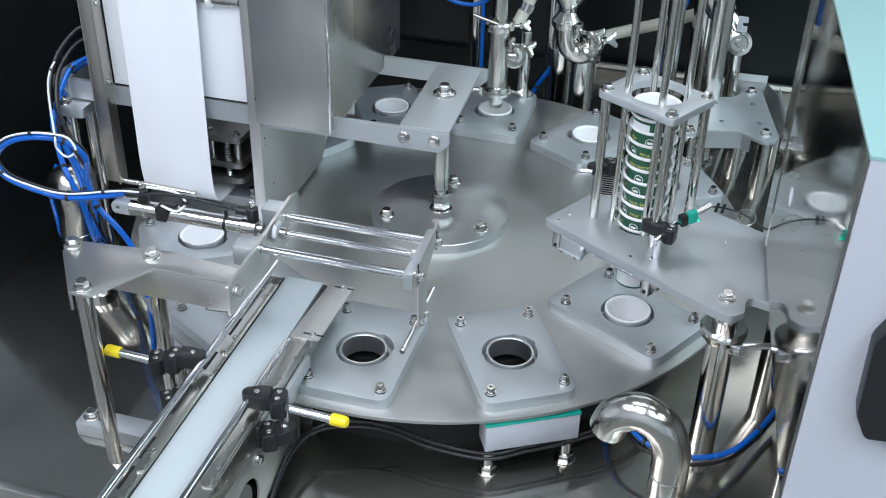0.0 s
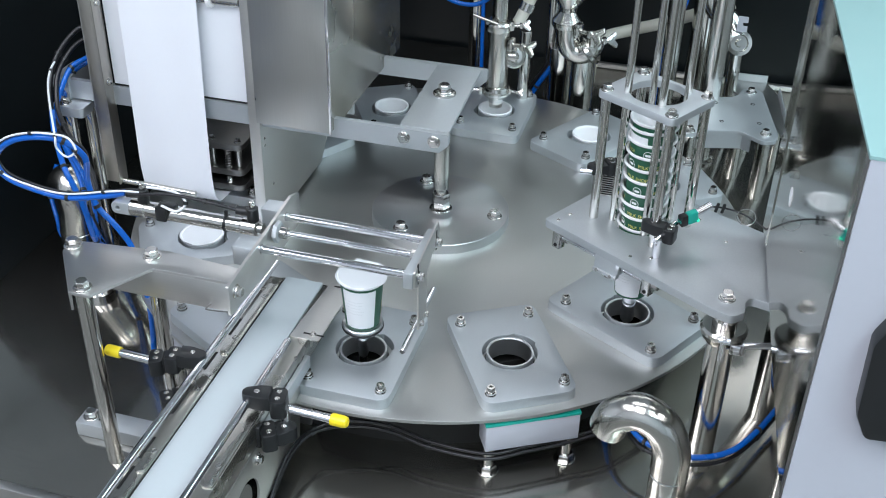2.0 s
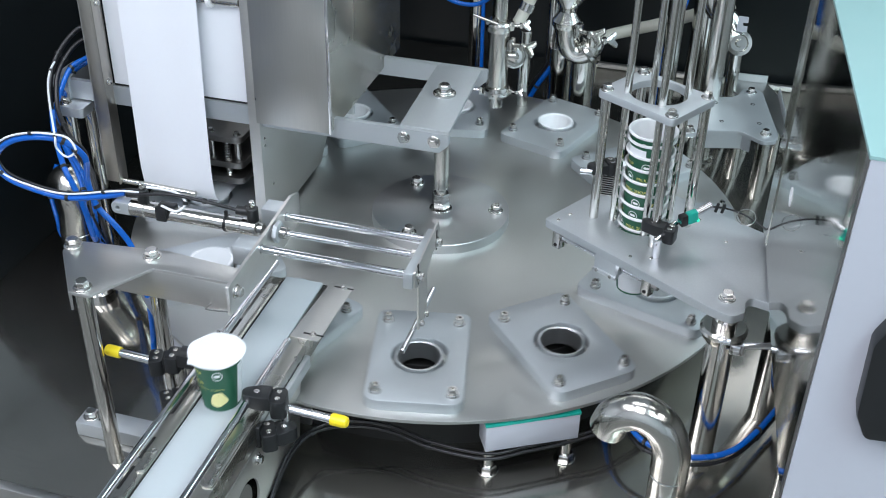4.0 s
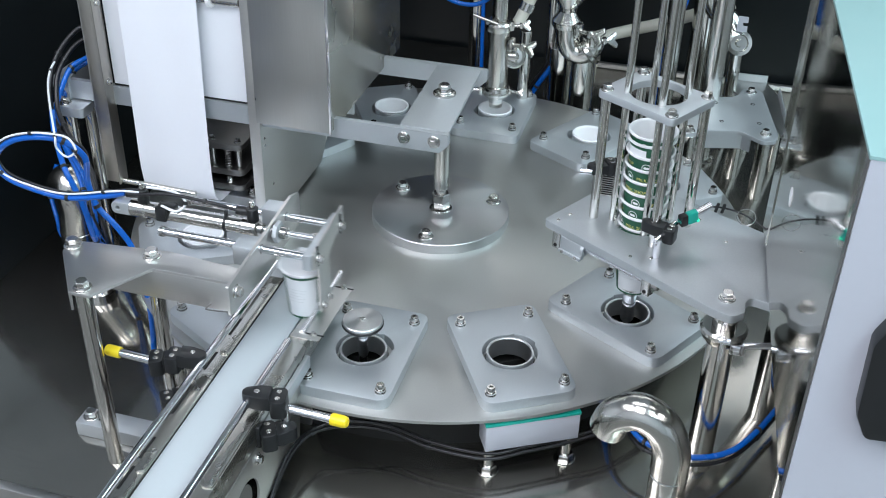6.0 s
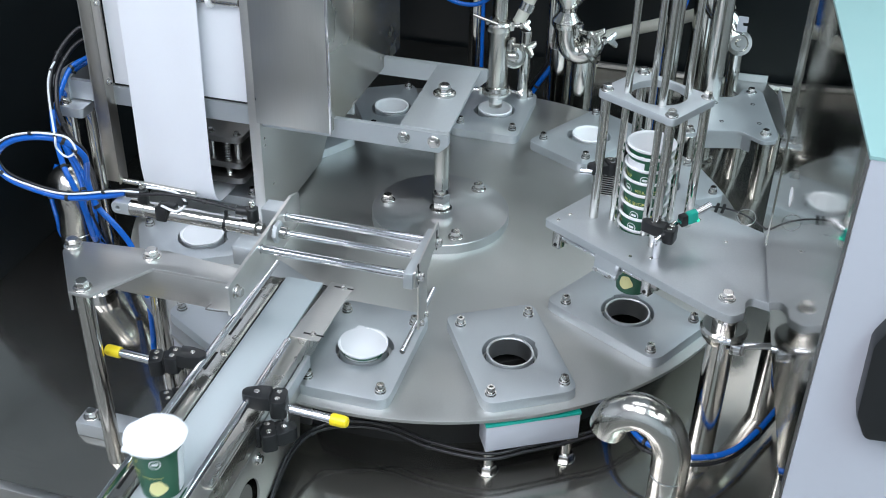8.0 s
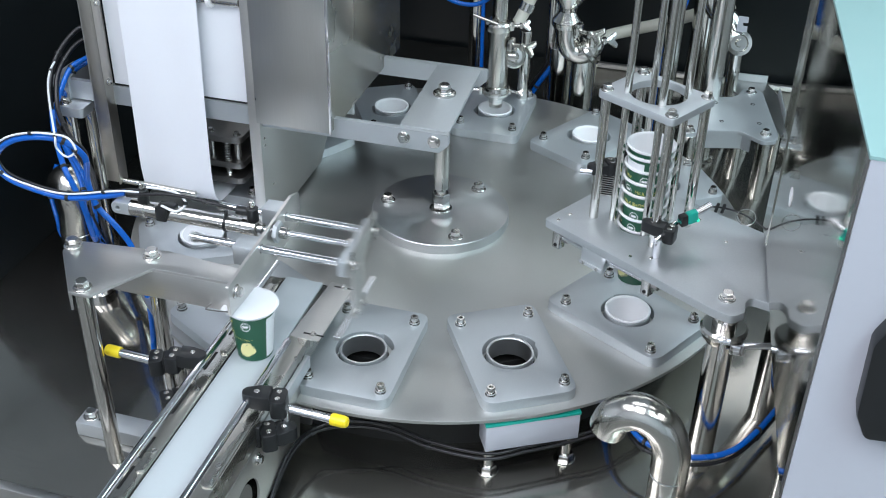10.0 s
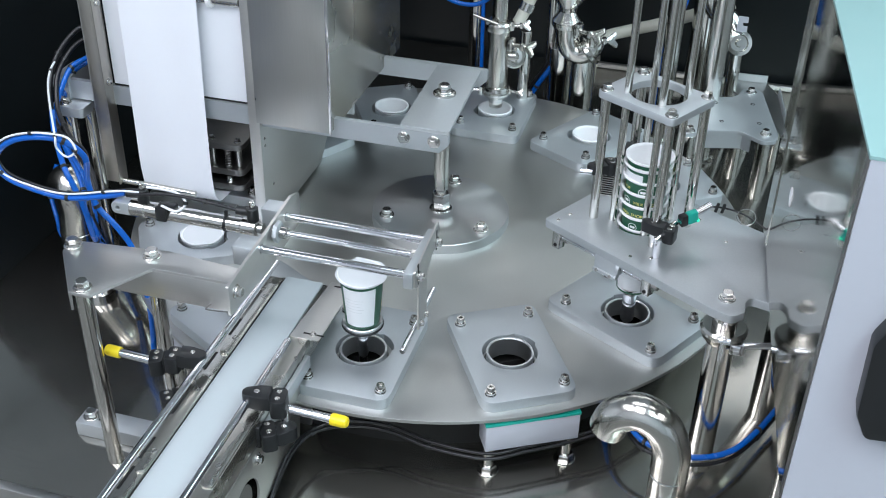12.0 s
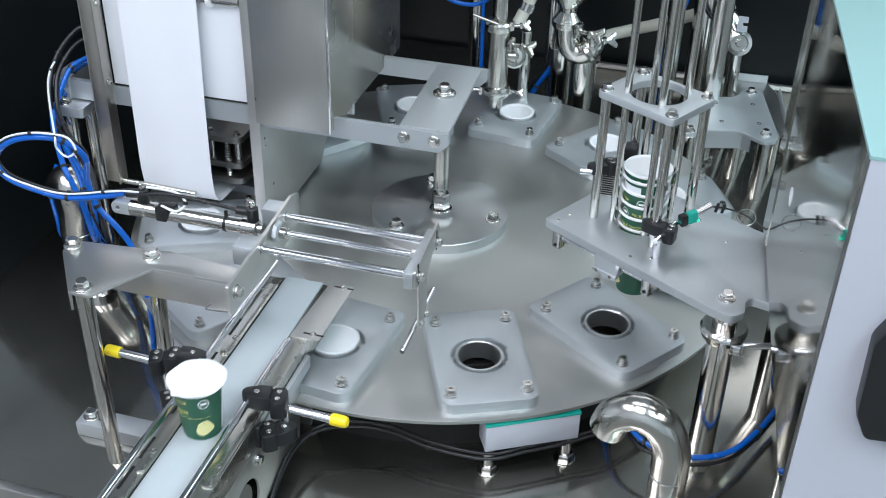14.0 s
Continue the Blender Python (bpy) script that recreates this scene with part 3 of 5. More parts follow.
for bx, by in ((-0.06, -0.535), (-0.058, -0.40)):
    part("bolt", BOLT_ME, None, conv, "", Matrix.LocRotScale((bx, by, 0.0625), None, (0.42, 0.42, 0.42)))
    part("slot", box(bx - 0.017, bx + 0.017, by - 0.0018, by + 0.0018, 0.0622, 0.0628, 0.0), DARK, conv)


def clamp_block(parent, p, q, r=0.014):
    """A black plastic cross clamp: a blunt wedge on the rail and an upright split cheek."""
    p, q = Vector(p), Vector(q)
    d = q - p
    turn = math.atan2(d.y, d.x)
    flat = math.hypot(d.x, d.y)
    h = r * 0.80
    arcs = [(0.78 * r * math.cos(a), 0.78 * r * math.sin(a)) for a in [math.pi * (0.5 + i / 8) for i in range(9)]]
    wedge = arcs + [(flat * 0.35, -r * 1.05), (flat - r * 0.72, -r * 1.02), (flat - r * 0.72, r * 1.02), (flat * 0.35, r * 1.05)]
    cheek = rounded([(flat - r * 0.8, -r * 1.25), (flat + r * 0.85, -r * 1.25), (flat + r * 0.85, r * 1.25), (flat - r * 0.8, r * 1.25)], r * 0.62, 5)
    ob = part("clamp", prism(wedge, -h, h, (), 0.0022, None, pose(p.x, p.y, p.z) @ pose(0, 0, 0, 0, 0, math.degrees(turn))), BLACKP, parent, "black plastic clamp")
    part("cheek", prism(cheek, -r * 1.05, r * 1.05, (), 0.0022, None, pose(p.x, p.y, q.z) @ pose(0, 0, 0, 0, 0, math.degrees(turn))), BLACKP, ob)
    for c, hh in ((p + d * 0.25, h - d.z * 0.25), (q + Vector((-math.sin(turn), math.cos(turn), 0)) * r * 0.5, r * 1.05), (q - Vector((-math.sin(turn), math.cos(turn), 0)) * r * 0.55, r * 1.05)):
        part("screw", lathe([(0, 0), (0.0042, 0), (0.0042, 0.001), (0.0036, 0.0014), (0.0021, 0.0014), (0.0021, 0.0004), (0, 0.0004)], 16), BOLT, ob, "", Matrix.Translation(c + Vector((0, 0, hh))))
    return ob


holder_r = thing("rail_holder", "black clamp holding a steel rod with a yellow end cap", "rail clamp", "rail holders")
clamp_block(holder_r, (-0.080, -0.730, 0.089), (-0.040, -0.721, 0.080), 0.0145)
part("cross_rod", rod((-0.044, -0.713, 0.066), (0.045, -0.706, 0.056), 0.0068), CHROME, holder_r)
part("end_cap", lathe([(0, 0), (0.0090, 0), (0.0095, 0.002), (0.0095, 0.018), (0.0082, 0.024), (0.0055, 0.026), (0.005, 0.024), (0, 0.024)], 20, None, along((0.034, -0.7055, 0.056), (0.1, -0.7085, 0.056))[0]), YELLOW, holder_r, "yellow plastic end cap")
part("post", rod((-0.032, -0.719, 0.012), (-0.032, -0.719, 0.072), 0.0068), CHROME, holder_r)
clamp_block(holder_r, (-0.026, -0.722, 0.030), (-0.052, -0.738, 0.028), 0.0145)
part("knob", box(-0.0785, -0.0605, -0.750, -0.735, 0.010, 0.050, 0.003), BLACKP, holder_r)

holder_l = thing("rail_holder", "black clamp holding a steel rod with a yellow end cap", "rail clamp", "rail holders")
clamp_block(holder_l, (-0.188, -0.671, 0.088), (-0.230, -0.674, 0.078), 0.0135)
clamp_block(holder_l, (-0.232, -0.660, 0.066), (-0.262, -0.672, 0.064), 0.0135)
part("cross_rod", rod((-0.24, -0.668, 0.060), (-0.345, -0.662, 0.060), 0.0065), CHROME, holder_l)
part("end_cap", lathe([(0, 0), (0.0086, 0), (0.0092, 0.002), (0.0092, 0.021), (0.0080, 0.0245), (0.006, 0.0245), (0.006, 0.015), (0, 0.015)], 20, None, along((-0.330, -0.663, 0.060), (-0.4, -0.659, 0.060))[0]), YELLOW, holder_l, "yellow plastic end cap")
part("post", rod((-0.236, -0.655, -0.06), (-0.236, -0.655, 0.075), 0.009), POLISH, holder_l)
clamp_block(holder_l, (-0.236, -0.655, -0.01), (-0.255, -0.67, -0.016), 0.013)

foot = thing("floor_block", "aluminium block bolted to the table beside the conveyor", "mounting block")
part("block", box(-0.448, -0.20, -0.655, -0.614, TABLE_Z, -0.122, 0.002), ALU, foot)
bolt_at(foot, -0.429, -0.634, -0.122, 1.1)
for i in range(2):
    part("slot", box(-0.414 + i * 0.02, -0.405 + i * 0.02, -0.64, -0.628, -0.1225, -0.1215, 0), DARK, foot)

# ---------------- sealing unit ----------------
arms = thing("sealing_arm_frame", "aluminium arm frame that spans the turntable to a central rod", "machine frame")
for yy in (-0.150, 0.138):
    part("arm_bar", prism(rounded([(-0.725, 0.208), (0.035, 0.208), (0.052, 0.224), (0.052, 0.246), (-0.725, 0.246)], [0.002, 0.004, 0.006, 0.004, 0.002], 4), yy, yy + 0.012, (), 0.001, None, Matrix(((1, 0, 0, 0), (0, 0, 1, 0), (0, 1, 0, 0), (0, 0, 0, 1)))), ALU, arms, "satin aluminium arm bar")
part("cross_plate", prism(rounded([(-0.042, -0.1375), (0.050, -0.1375), (0.040, 0.1375), (-0.050, 0.1375)], 0.003, 3), 0.240, 0.2465, (), 0.0008), ALU, arms, "aluminium cross plate")
bolt_at(arms, 0.0, 0.01, 0.2515, 1.3)
part("washer", lathe([(0, 0), (0.022, 0), (0.022, 0.003), (0.016, 0.005), (0, 0.005)], 32, None, Matrix.Translation((0, 0.01, 0.2465))), BOLT, arms)
for bx in (-0.030, 0.026):
    part("bolt", BOLT_ME, None, arms, "", along((bx, -0.150, 0.229), (bx, -0.3, 0.229))[0] @ Matrix.Scale(0.95, 4))
part("rod_neck", rod((0, 0, 0.0), (0, 0, 0.048), 0.0105), BOLT, arms)
part("hub_rod", rod((0, 0.0, 0.046), (0, 0.0, 0.24), 0.0152, None, 28, 0.002), POLISH, arms, "polished central rod")
part("rod_nut", lathe([(0, 0), (0.0172, 0), (0.0185, 0.002), (0.0185, 0.0135), (0.0176, 0.0145), (0.0185, 0.0155), (0.0185, 0.030), (0.0165, 0.033), (0, 0.033)], 6, None, Matrix.Translation((0, 0, 0.004))), BOLT, arms, "tall hexagon nut")
part("rod_washer", rod((0, 0, 0), (0, 0, 0.003), 0.023), BOLT, arms)
part("end_block", box(-0.735, -0.700, -0.155, -0.08, 0.205, 0.250, 0.002), ALU, arms)
part("end_clamp", prism(rounded([(-0.728, -0.185), (-0.66, -0.185), (-0.66, -0.120), (-0.728, -0.120)], 0.008, 4), 0.185, 0.204, (), 0.001), ALU, arms)
bolt_at(arms, -0.705, -0.168, 0.204, 1.0)
for cx, cy in ((-0.705, -0.160), (-0.672, -0.14), (-0.70, 0.15)):
    part("column", rod((cx, cy, TABLE_Z), (cx, cy, 0.19), 0.014), POLISH, arms, "polished steel column")
part("upright_plate", prism(rounded([(-0.160, -0.013), (-0.160, 0.75), (0.170, 0.75), (0.170, 0.03), (0.13, -0.013)], [0.002, 0.0, 0.0, 0.02, 0.02], 5), -0.326, -0.305, (), 0.0008, None, Matrix(((0, 0, 1, 0), (1, 0, 0, 0), (0, 1, 0, 0), (0, 0, 0, 1)))), SATIN, arms, "tall satin upright plate")
part("gusset", box(-0.305, -0.235, 0.150, 0.158, 0.10, 0.13, 0.002), ALU, arms)
for py, pz in ((-0.145, 0.18), (-0.145, 0.165), (-0.12, 0.07), (0.0, 0.13)):
    part("screw", rod((-0.306, py, pz), (-0.3035, py, pz), 0.003), BOLT, arms)

cover = thing("sealing_cover", "tall brushed stainless cover box of the sealing press", "cover")
part("front_panel", box(-0.308, -0.163, -0.166, -0.1625, 0.222, 0.75, 0.0008), SHEET, cover, "brushed stainless front panel")
part("side_panel", box(-0.166, -0.1625, -0.1625, 0.245, 0.224, 0.75, 0.0008), COVERM, cover, "glossy stainless side panel")
part("edge_fold", box(-0.1655, -0.1600, -0.1685, -0.166, 0.222, 0.75, 0.0008), CHROME, cover)
part("back_panel", box(-0.308, -0.166, 0.2415, 0.245, 0.26, 0.75, 0.0008), SHEET, cover)
part("top_panel", box(-0.308, -0.166, -0.1625, 0.2415, 0.745, 0.75, 0.0), SHEET, cover)

press = thing("press_head", "spring-loaded steel sealing press head above the mould", "press head")
for z0, z1 in ((0.130, 0.142), (0.074, 0.087), (0.040, 0.053)):
    part("press_plate", prism(rounded([(-0.560, -0.104), (-0.376, -0.104), (-0.376, 0.10), (-0.560, 0.10)], 0.018, 6), z0, z1, (), 0.0015), DARK_STEEL, press, "steel press plate with shade in its colour")
part("die", lathe([(0, 0.012), (0.055, 0.012), (0.058, 0.016), (0.058, 0.030), (0.05, 0.041), (0, 0.041)], 40, None, Matrix.Translation((-0.47, 0, 0))), DARK_STEEL, press, "round sealing die")
for bx in (-0.390, -0.445, -0.545):
    part("pillar", rod((bx, -0.088, 0.087), (bx, -0.088, 0.131), 0.0068), BOLT, press, "steel spacer pillar")
    part("bolt", BOLT_ME, None, press, "", Matrix.LocRotScale((bx, -0.088, 0.142), None, (0.6, 0.6, 0.6)))
    for z0, z1 in ((0.088, 0.128), (0.053, 0.074)):
        coil = [(bx - 0.020 + 0.0062 * math.cos(i * 0.8), -0.094 + 0.0062 * math.sin(i * 0.8), z0 + (z1 - z0) * i / 56) for i in range(57)]
        part("spring", tube(coil, 0.0013, None, 6, 0), BOLT, press, "dark coil spring")
    part("bolt", BOLT_ME, None, press, "", Matrix.LocRotScale((bx - 0.020, -0.094, 0.086), None, (0.5, 0.5, 0.5)))
part("ram", rod((-0.47, 0.03, 0.141), (-0.47, 0.03, 0.30), 0.02), DARK_STEEL, press)
# Added black block gives the press plates a dark backdrop.
part("press_backdrop", box(-0.56, -0.33, 0.065, 0.13, 0.15, 0.205, 0.002), DARK, arms)

film = thing("sealing_film", "white sealing film web hanging from a steel roller", "film")
wb = bmesh.new()
prof = [(-0.146, 0.52), (-0.156, 0.50), (-0.161, 0.47), (-0.163, 0.43), (-0.165, 0.30), (-0.167, 0.18), (-0.166, 0.08), (-0.152, 0.034), (-0.11, 0.020), (0.10, 0.018)]
sp = smooth_path([(0, y, z) for y, z in prof], 6)
rows = [[wb.verts.new((x + 0.0, p.y + 0.0012 * math.sin(9 * u + p.z * 8), p.z)) for u, x in ((i / 10, -0.5622 + (0.1512 + 0.0105 * p.z) * i / 10) for i in range(11))] for p in sp]
for a, b in zip(rows, rows[1:]):
    for i in range(10):
        wb.faces.new((a[i], a[i + 1], b[i + 1], b[i]))
bmesh.ops.recalc_face_normals(wb, faces=wb.faces)
part("web", wb, PAPER, film, "white hanging film web")
part("roller", rod((-0.64, -0.150, 0.447), (-0.327, -0.150, 0.447), 0.012), POLISH, film, "polished guide roller")
part("roller_collar", rod((-0.388, -0.150, 0.447), (-0.380, -0.150, 0.447), 0.0175), CUPIN, film, "white plastic collar")
part("tie_rod", rod((-0.64, -0.145, 0.49), (-0.327, -0.145, 0.49), 0.007), POLISH, film)
part("return_sheet", box(-0.605, -0.330, -0.1445, -0.1430, 0.2465, 0.62, 0.0003), PAPER, film, "flat white film sheet behind the web")
# Dark line painted in for the shaded gap below the sheet.
part("sheet_gap_shade", box(-0.605, -0.330, -0.1450, -0.1425, 0.2462, 0.2500, 0.0003), DARK, film)

post = thing("film_post", "folded stainless angle post beside the film web", "post")
part("front_face", box(-0.634, -0.610, -0.176, -0.173, 0.050, 0.75, 0.0008), POSTM, post)
part("side_face", box(-0.610, -0.607, -0.176, -0.146, 0.045, 0.75, 0.0008), POSTM, post)
part("bevel_face", box(-0.6365, -0.634, -0.1755, -0.150, 0.050, 0.75, 0.0008), SATIN, post)
for pz in (0.26, 0.415):
    part("bolt", BOLT_ME, None, post, "", along((-0.607, -0.163, pz), (-0.5, -0.163, pz))[0] @ Matrix.Scale(0.55, 4))
part("foot_bar", rod((-0.63, -0.165, 0.05), (-0.45, -0.165, 0.045), 0.006), POLISH, post)
part("support", box(-0.632, -0.606, -0.151, -0.1495, 0.215, 0.24, 0.0005), SATIN, post)

# ---------------- cup dispenser ----------------
DR = -30.0
disp = thing("cup_dispenser", "aluminium cup dispenser plate with guide rods on polished columns", "dispenser")


def dl(r, t, z=0.0):
    x, y = polar(r, DR, t)
    return (x, y, z)


DZ = 0.180
SR, SY = 0.4637, 0.0125
outl = [(0.352, -0.105), (0.352, 0.118), (0.70, 0.132), (0.755, 0.092), (0.770, 0.02), (0.768, -0.018), (0.748, -0.036), (0.713, -0.046), (0.715, -0.062), (0.728, -0.084), (0.722, -0.108), (0.690, -0.113)]
part("deck", prism([dl(*p)[:2] for p in rounded(outl, [0.008, 0.008, 0.01, 0.02, 0.02, 0.012, 0.012, 0.012, 0.012, 0.012, 0.014, 0.014], 5)], DZ - 0.014, DZ, [circle(*dl(SR + 0.002, SY - 0.004)[:2], 0.0455, 40)], 0.0012), ALU, disp, "blasted aluminium deck plate")
for r, t in ((0.690, -0.074), (0.703, 0.100)):
    x, y, _ = dl(r, t)
    bolt_at(disp, x, y, DZ, 1.05)
for r, t in ((0.37, -0.09), (0.372, -0.062), (0.52, -0.09), (0.545, -0.07), (0.60, 0.06), (0.53, 0.085)):
    x, y, _ = dl(r, t)
    part("screw", lathe([(0, 0), (0.0032, 0), (0.0028, 0.0006), (0.0, 0.0006)], 12), BOLT, disp, "", Matrix.Translation((x, y, DZ)))
for r, t in ((0.698, -0.081), (0.703, 0.103)):
    x, y, _ = dl(r, t)
    cz = 0.115
    part("column", rod((x, y, TABLE_Z), (x, y, cz), 0.0215, None, 32), POLISH, disp, "thick polished column")
    part("neck", rod((x, y, cz), (x, y, DZ - 0.014), 0.0185, None, 32), POLISH, disp)
    part("collar", lathe([(0.019, 0), (0.033, 0), (0.036, 0.004), (0.036, 0.010), (0.033, 0.014), (0.019, 0.014)], 36, None, Matrix.Translation((x, y, cz + 0.010)), True), POLISH, disp, "polished clamp collar")
    part("collar", lathe([(0.0215, 0), (0.030, 0), (0.032, 0.004), (0.0215, 0.008)], 36, None, Matrix.Translation((x, y, cz)), True), POLISH, disp)
    lever = rod((x + 0.018, y - 0.024, cz + 0.006), (x + 0.082, y - 0.012, cz + 0.010), 0.0052)
    rod((x - 0.006, y - 0.036, cz + 0.020), (x + 0.012, y - 0.036, cz + 0.020), 0.006, lever)
    rod((x + 0.002, y - 0.036, cz - 0.018), (x + 0.002, y - 0.036, cz + 0.026), 0.005, lever)
    merge(lever, box(x + 0.012, x + 0.034, y - 0.034, y - 0.022, cz - 0.006, cz + 0.012, 0.003))
    part("clamp_lever", lever, CHROME, disp, "chromed clamp lever")
rods_out = [(-0.0585, -0.0395), (-0.0585, 0.0535), (0.0640, -0.0395), (0.0640, 0.0535)]
for a, b in rods_out:
    x, y, _ = dl(0.462 + a, b)
    part("post", rod((x, y, DZ), (x, y, 0.400), 0.0078), POLISH, disp, "steel post")
for a, b in ((-0.0335, -0.0345), (-0.0335, 0.0345), (0.0315, -0.0345), (0.0315, 0.0345)):
    x, y, _ = dl(SR + a, SY + b)
    part("guide_rod", rod((x, y, DZ), (x, y, 0.90), 0.0060), POLISH, disp, "slim steel guide rod")
sq = [dl(0.462 + a, b)[:2] for a, b in ((-0.0700, -0.0505), (-0.0700, 0.0650), (0.0755, 0.0650), (0.0755, -0.0505))]
top = part("top_plate", prism(rounded(sq, 0.010, 5), 0.401, 0.413, [circle(*dl(SR, SY)[:2], 0.0455, 40)], 0.0012), ALU, disp, "square aluminium guide plate with a round hole")
for a, b in rods_out:
    x, y, _ = dl(0.462 + a, b)
    bolt_at(top, x, y, 0.413, 0.82)
for r in (0.382, 0.566):
    x, y, _ = dl(r, -0.100)
    block = part("end_block", prism(rounded([(-0.008, -0.008), (0.008, -0.008), (0.008, 0.008), (-0.008, 0.008)], 0.002, 3), DZ - 0.042, DZ - 0.0135), BOLT, disp, "small steel end block", pose(x, y, 0, 0, 0, DR))
    part("set_screw", lathe([(0, 0), (0.0032, 0), (0.0030, 0.001), (0.0016, 0.001), (0.0014, 0.0), (0, 0.0)], 14), DARK, block, "", along((0, -0.0081, DZ - 0.036), (0, -1, DZ - 0.036))[0])
    part("pin", rod((0.006, 0.0, DZ - 0.024), (0.020, 0.0, DZ - 0.024), 0.0045), DARK_STEEL, block)
part("slide_bar", rod(dl(0.388, -0.100, DZ - 0.022), dl(0.560, -0.100, DZ - 0.022), 0.0042), CHROME, disp, "slim steel slide bar")
jaw = thing("gripper_jaw", "grey aluminium jaw carriage sliding under the dispenser deck", "gripper")
part("carriage", prism(rounded([(0.0, -0.0075), (0.046, -0.0075), (0.046, 0.0), (0.0, 0.0)], 0.0015, 2), DZ - 0.042, DZ - 0.0145, (), 0.0008), ALU, jaw, "blasted aluminium carriage")
part("bushing", lathe([(0.0046, 0), (0.0098, 0), (0.0098, 0.006), (0.0046, 0.006)], 24, None, along((0.044, -0.002, DZ - 0.023), (0.1, -0.002, DZ - 0.023))[0], True), ALU, jaw)
part("lip", box(0.0, 0.046, -0.011, -0.0075, DZ - 0.043, DZ - 0.0375, 0.0006), ALU, jaw)
part("finger", box(0.030, 0.044, 0.0, 0.052, DZ - 0.028, DZ - 0.0230, 0.001), ALU, jaw, "flat gripper finger")
for jx in (0.008, 0.036):
    part("screw", lathe([(0, 0), (0.0032, 0), (0.0030, 0.0014), (0.0016, 0.0014), (0.0014, 0.0004), (0, 0.0004)], 14), BOLT, jaw, "", along((jx, -0.011, DZ - 0.040), (jx, -1, DZ - 0.040))[0])

sensor = thing("cup_sensor", "small teal optical sensor on a black clamp", "sensor")
sx, sy, _ = dl(0.53, -0.046)
clamp_block(sensor, (sx - 0.014, sy + 0.008, DZ + 0.038), (sx + 0.024, sy - 0.002, DZ + 0.034), 0.0112)
part("pin", rod((sx + 0.008, sy - 0.024, DZ), (sx + 0.008, sy - 0.024, DZ + 0.036), 0.0068), CHROME, sensor)
part("arm_pin", rod((sx + 0.004, sy - 0.03, DZ + 0.033), (sx + 0.03, sy + 0.03, DZ + 0.036), 0.005), CHROME, sensor)
part("eye", box(-0.003, 0.016, -0.006, 0.006, -0.010, 0.010, 0.002), TEAL, sensor, "teal sensor housing", pose(sx + 0.048, sy + 0.035, DZ + 0.046, 0, -10, 38))
part("lens", box(-0.016, -0.0032, -0.006, 0.006, -0.010, 0.010, 0.002), BLACKP, sensor, "", pose(sx + 0.048, sy + 0.035, DZ + 0.046, 0, -10, 38))
for ey in (-0.003, 0.003):
    part("lens_ring", lathe([(0.0014, 0), (0.0026, 0), (0.0026, 0.0006), (0.0014, 0.0006)], 16, close=True), TEAL, sensor, "", pose(sx + 0.048, sy + 0.035, DZ + 0.046, 0, -10, 38) @ Matrix.Translation((-0.0162, ey, 0.0)) @ pose(0, 0, 0, 0, -90, 0))
LED = bpy.data.materials.new("green_led")
LED.use_nodes = True
LED.node_tree.nodes["Principled BSDF"].inputs["Base Color"].default_value = (0.02, 0.5, 0.3, 1)
LED.node_tree.nodes["Principled BSDF"].inputs["Emission Color"].default_value = (0.05, 1.0, 0.55, 1)
LED.node_tree.nodes["Principled BSDF"].inputs["Emission Strength"].default_value = 1.2
part("indicator", box(0.012, 0.0170, -0.0062, 0.0062, -0.0100, -0.0050, 0.0005), LED, sensor, "glowing green indicator light", pose(sx + 0.048, sy + 0.035, DZ + 0.046, 0, -10, 38))
part("plug", rod((sx + 0.058, sy + 0.043, DZ + 0.052), (sx + 0.080, sy + 0.060, DZ + 0.062), 0.006), CHROME, sensor)
part("cable", tube([(sx + 0.078, sy + 0.058, DZ + 0.060), (sx + 0.105, sy + 0.066, DZ + 0.056), (sx + 0.135, sy + 0.068, DZ + 0.048), (sx + 0.165, sy + 0.060, DZ + 0.036), (sx + 0.195, sy + 0.05, DZ + 0.022)], 0.0016), BLACKC, sensor)
part("wire_loop", tube([(sx + 0.137 + 0.015 * math.cos(i * 0.7), sy + 0.062, DZ + 0.048 + 0.015 * math.sin(i * 0.7)) for i in range(12)], 0.0007, None, 6, 4), BOLT, sensor, "thin coiled wire loop")
for cx_ in (0.088, 0.098):
    part("cable_tie", rod((sx + cx_, sy + 0.060, DZ + 0.050), (sx + cx_ + 0.003, sy + 0.062, DZ + 0.066), 0.0026), BLACKP, sensor)
reflector = thing("sensor_holder", "black clamp with a perforated plate on the dispenser post", "sensor")
hx, hy, _ = dl(0.396, -0.040)
clamp_block(reflector, (hx - 0.004, hy - 0.004, 0.271), (hx + 0.024, hy + 0.012, 0.271), 0.0105)
part("pin", rod((hx - 0.022, hy - 0.012, 0.268), (hx - 0.002, hy - 0.010, 0.268), 0.0055), CHROME, reflector)
part("arm", rod((hx + 0.020, hy + 0.012, 0.274), (hx + 0.050, hy + 0.060, 0.278), 0.0045), BLACKP, reflector)
part("clip", box(hx + 0.040, hx + 0.062, hy + 0.045, hy + 0.075, 0.266, 0.290, 0.003), BLACKP, reflector)
grille = part("perforated_plate", box(hx + 0.010, hx + 0.042, hy + 0.028, hy + 0.030, 0.205, 0.262, 0.0005), SHEET, reflector)
for gi in range(12):
    part("slot", box(hx + 0.012, hx + 0.040, hy + 0.0272, hy + 0.0282, 0.208 + gi * 0.0042, 0.2100 + gi * 0.0042, 0), DARK, grille)

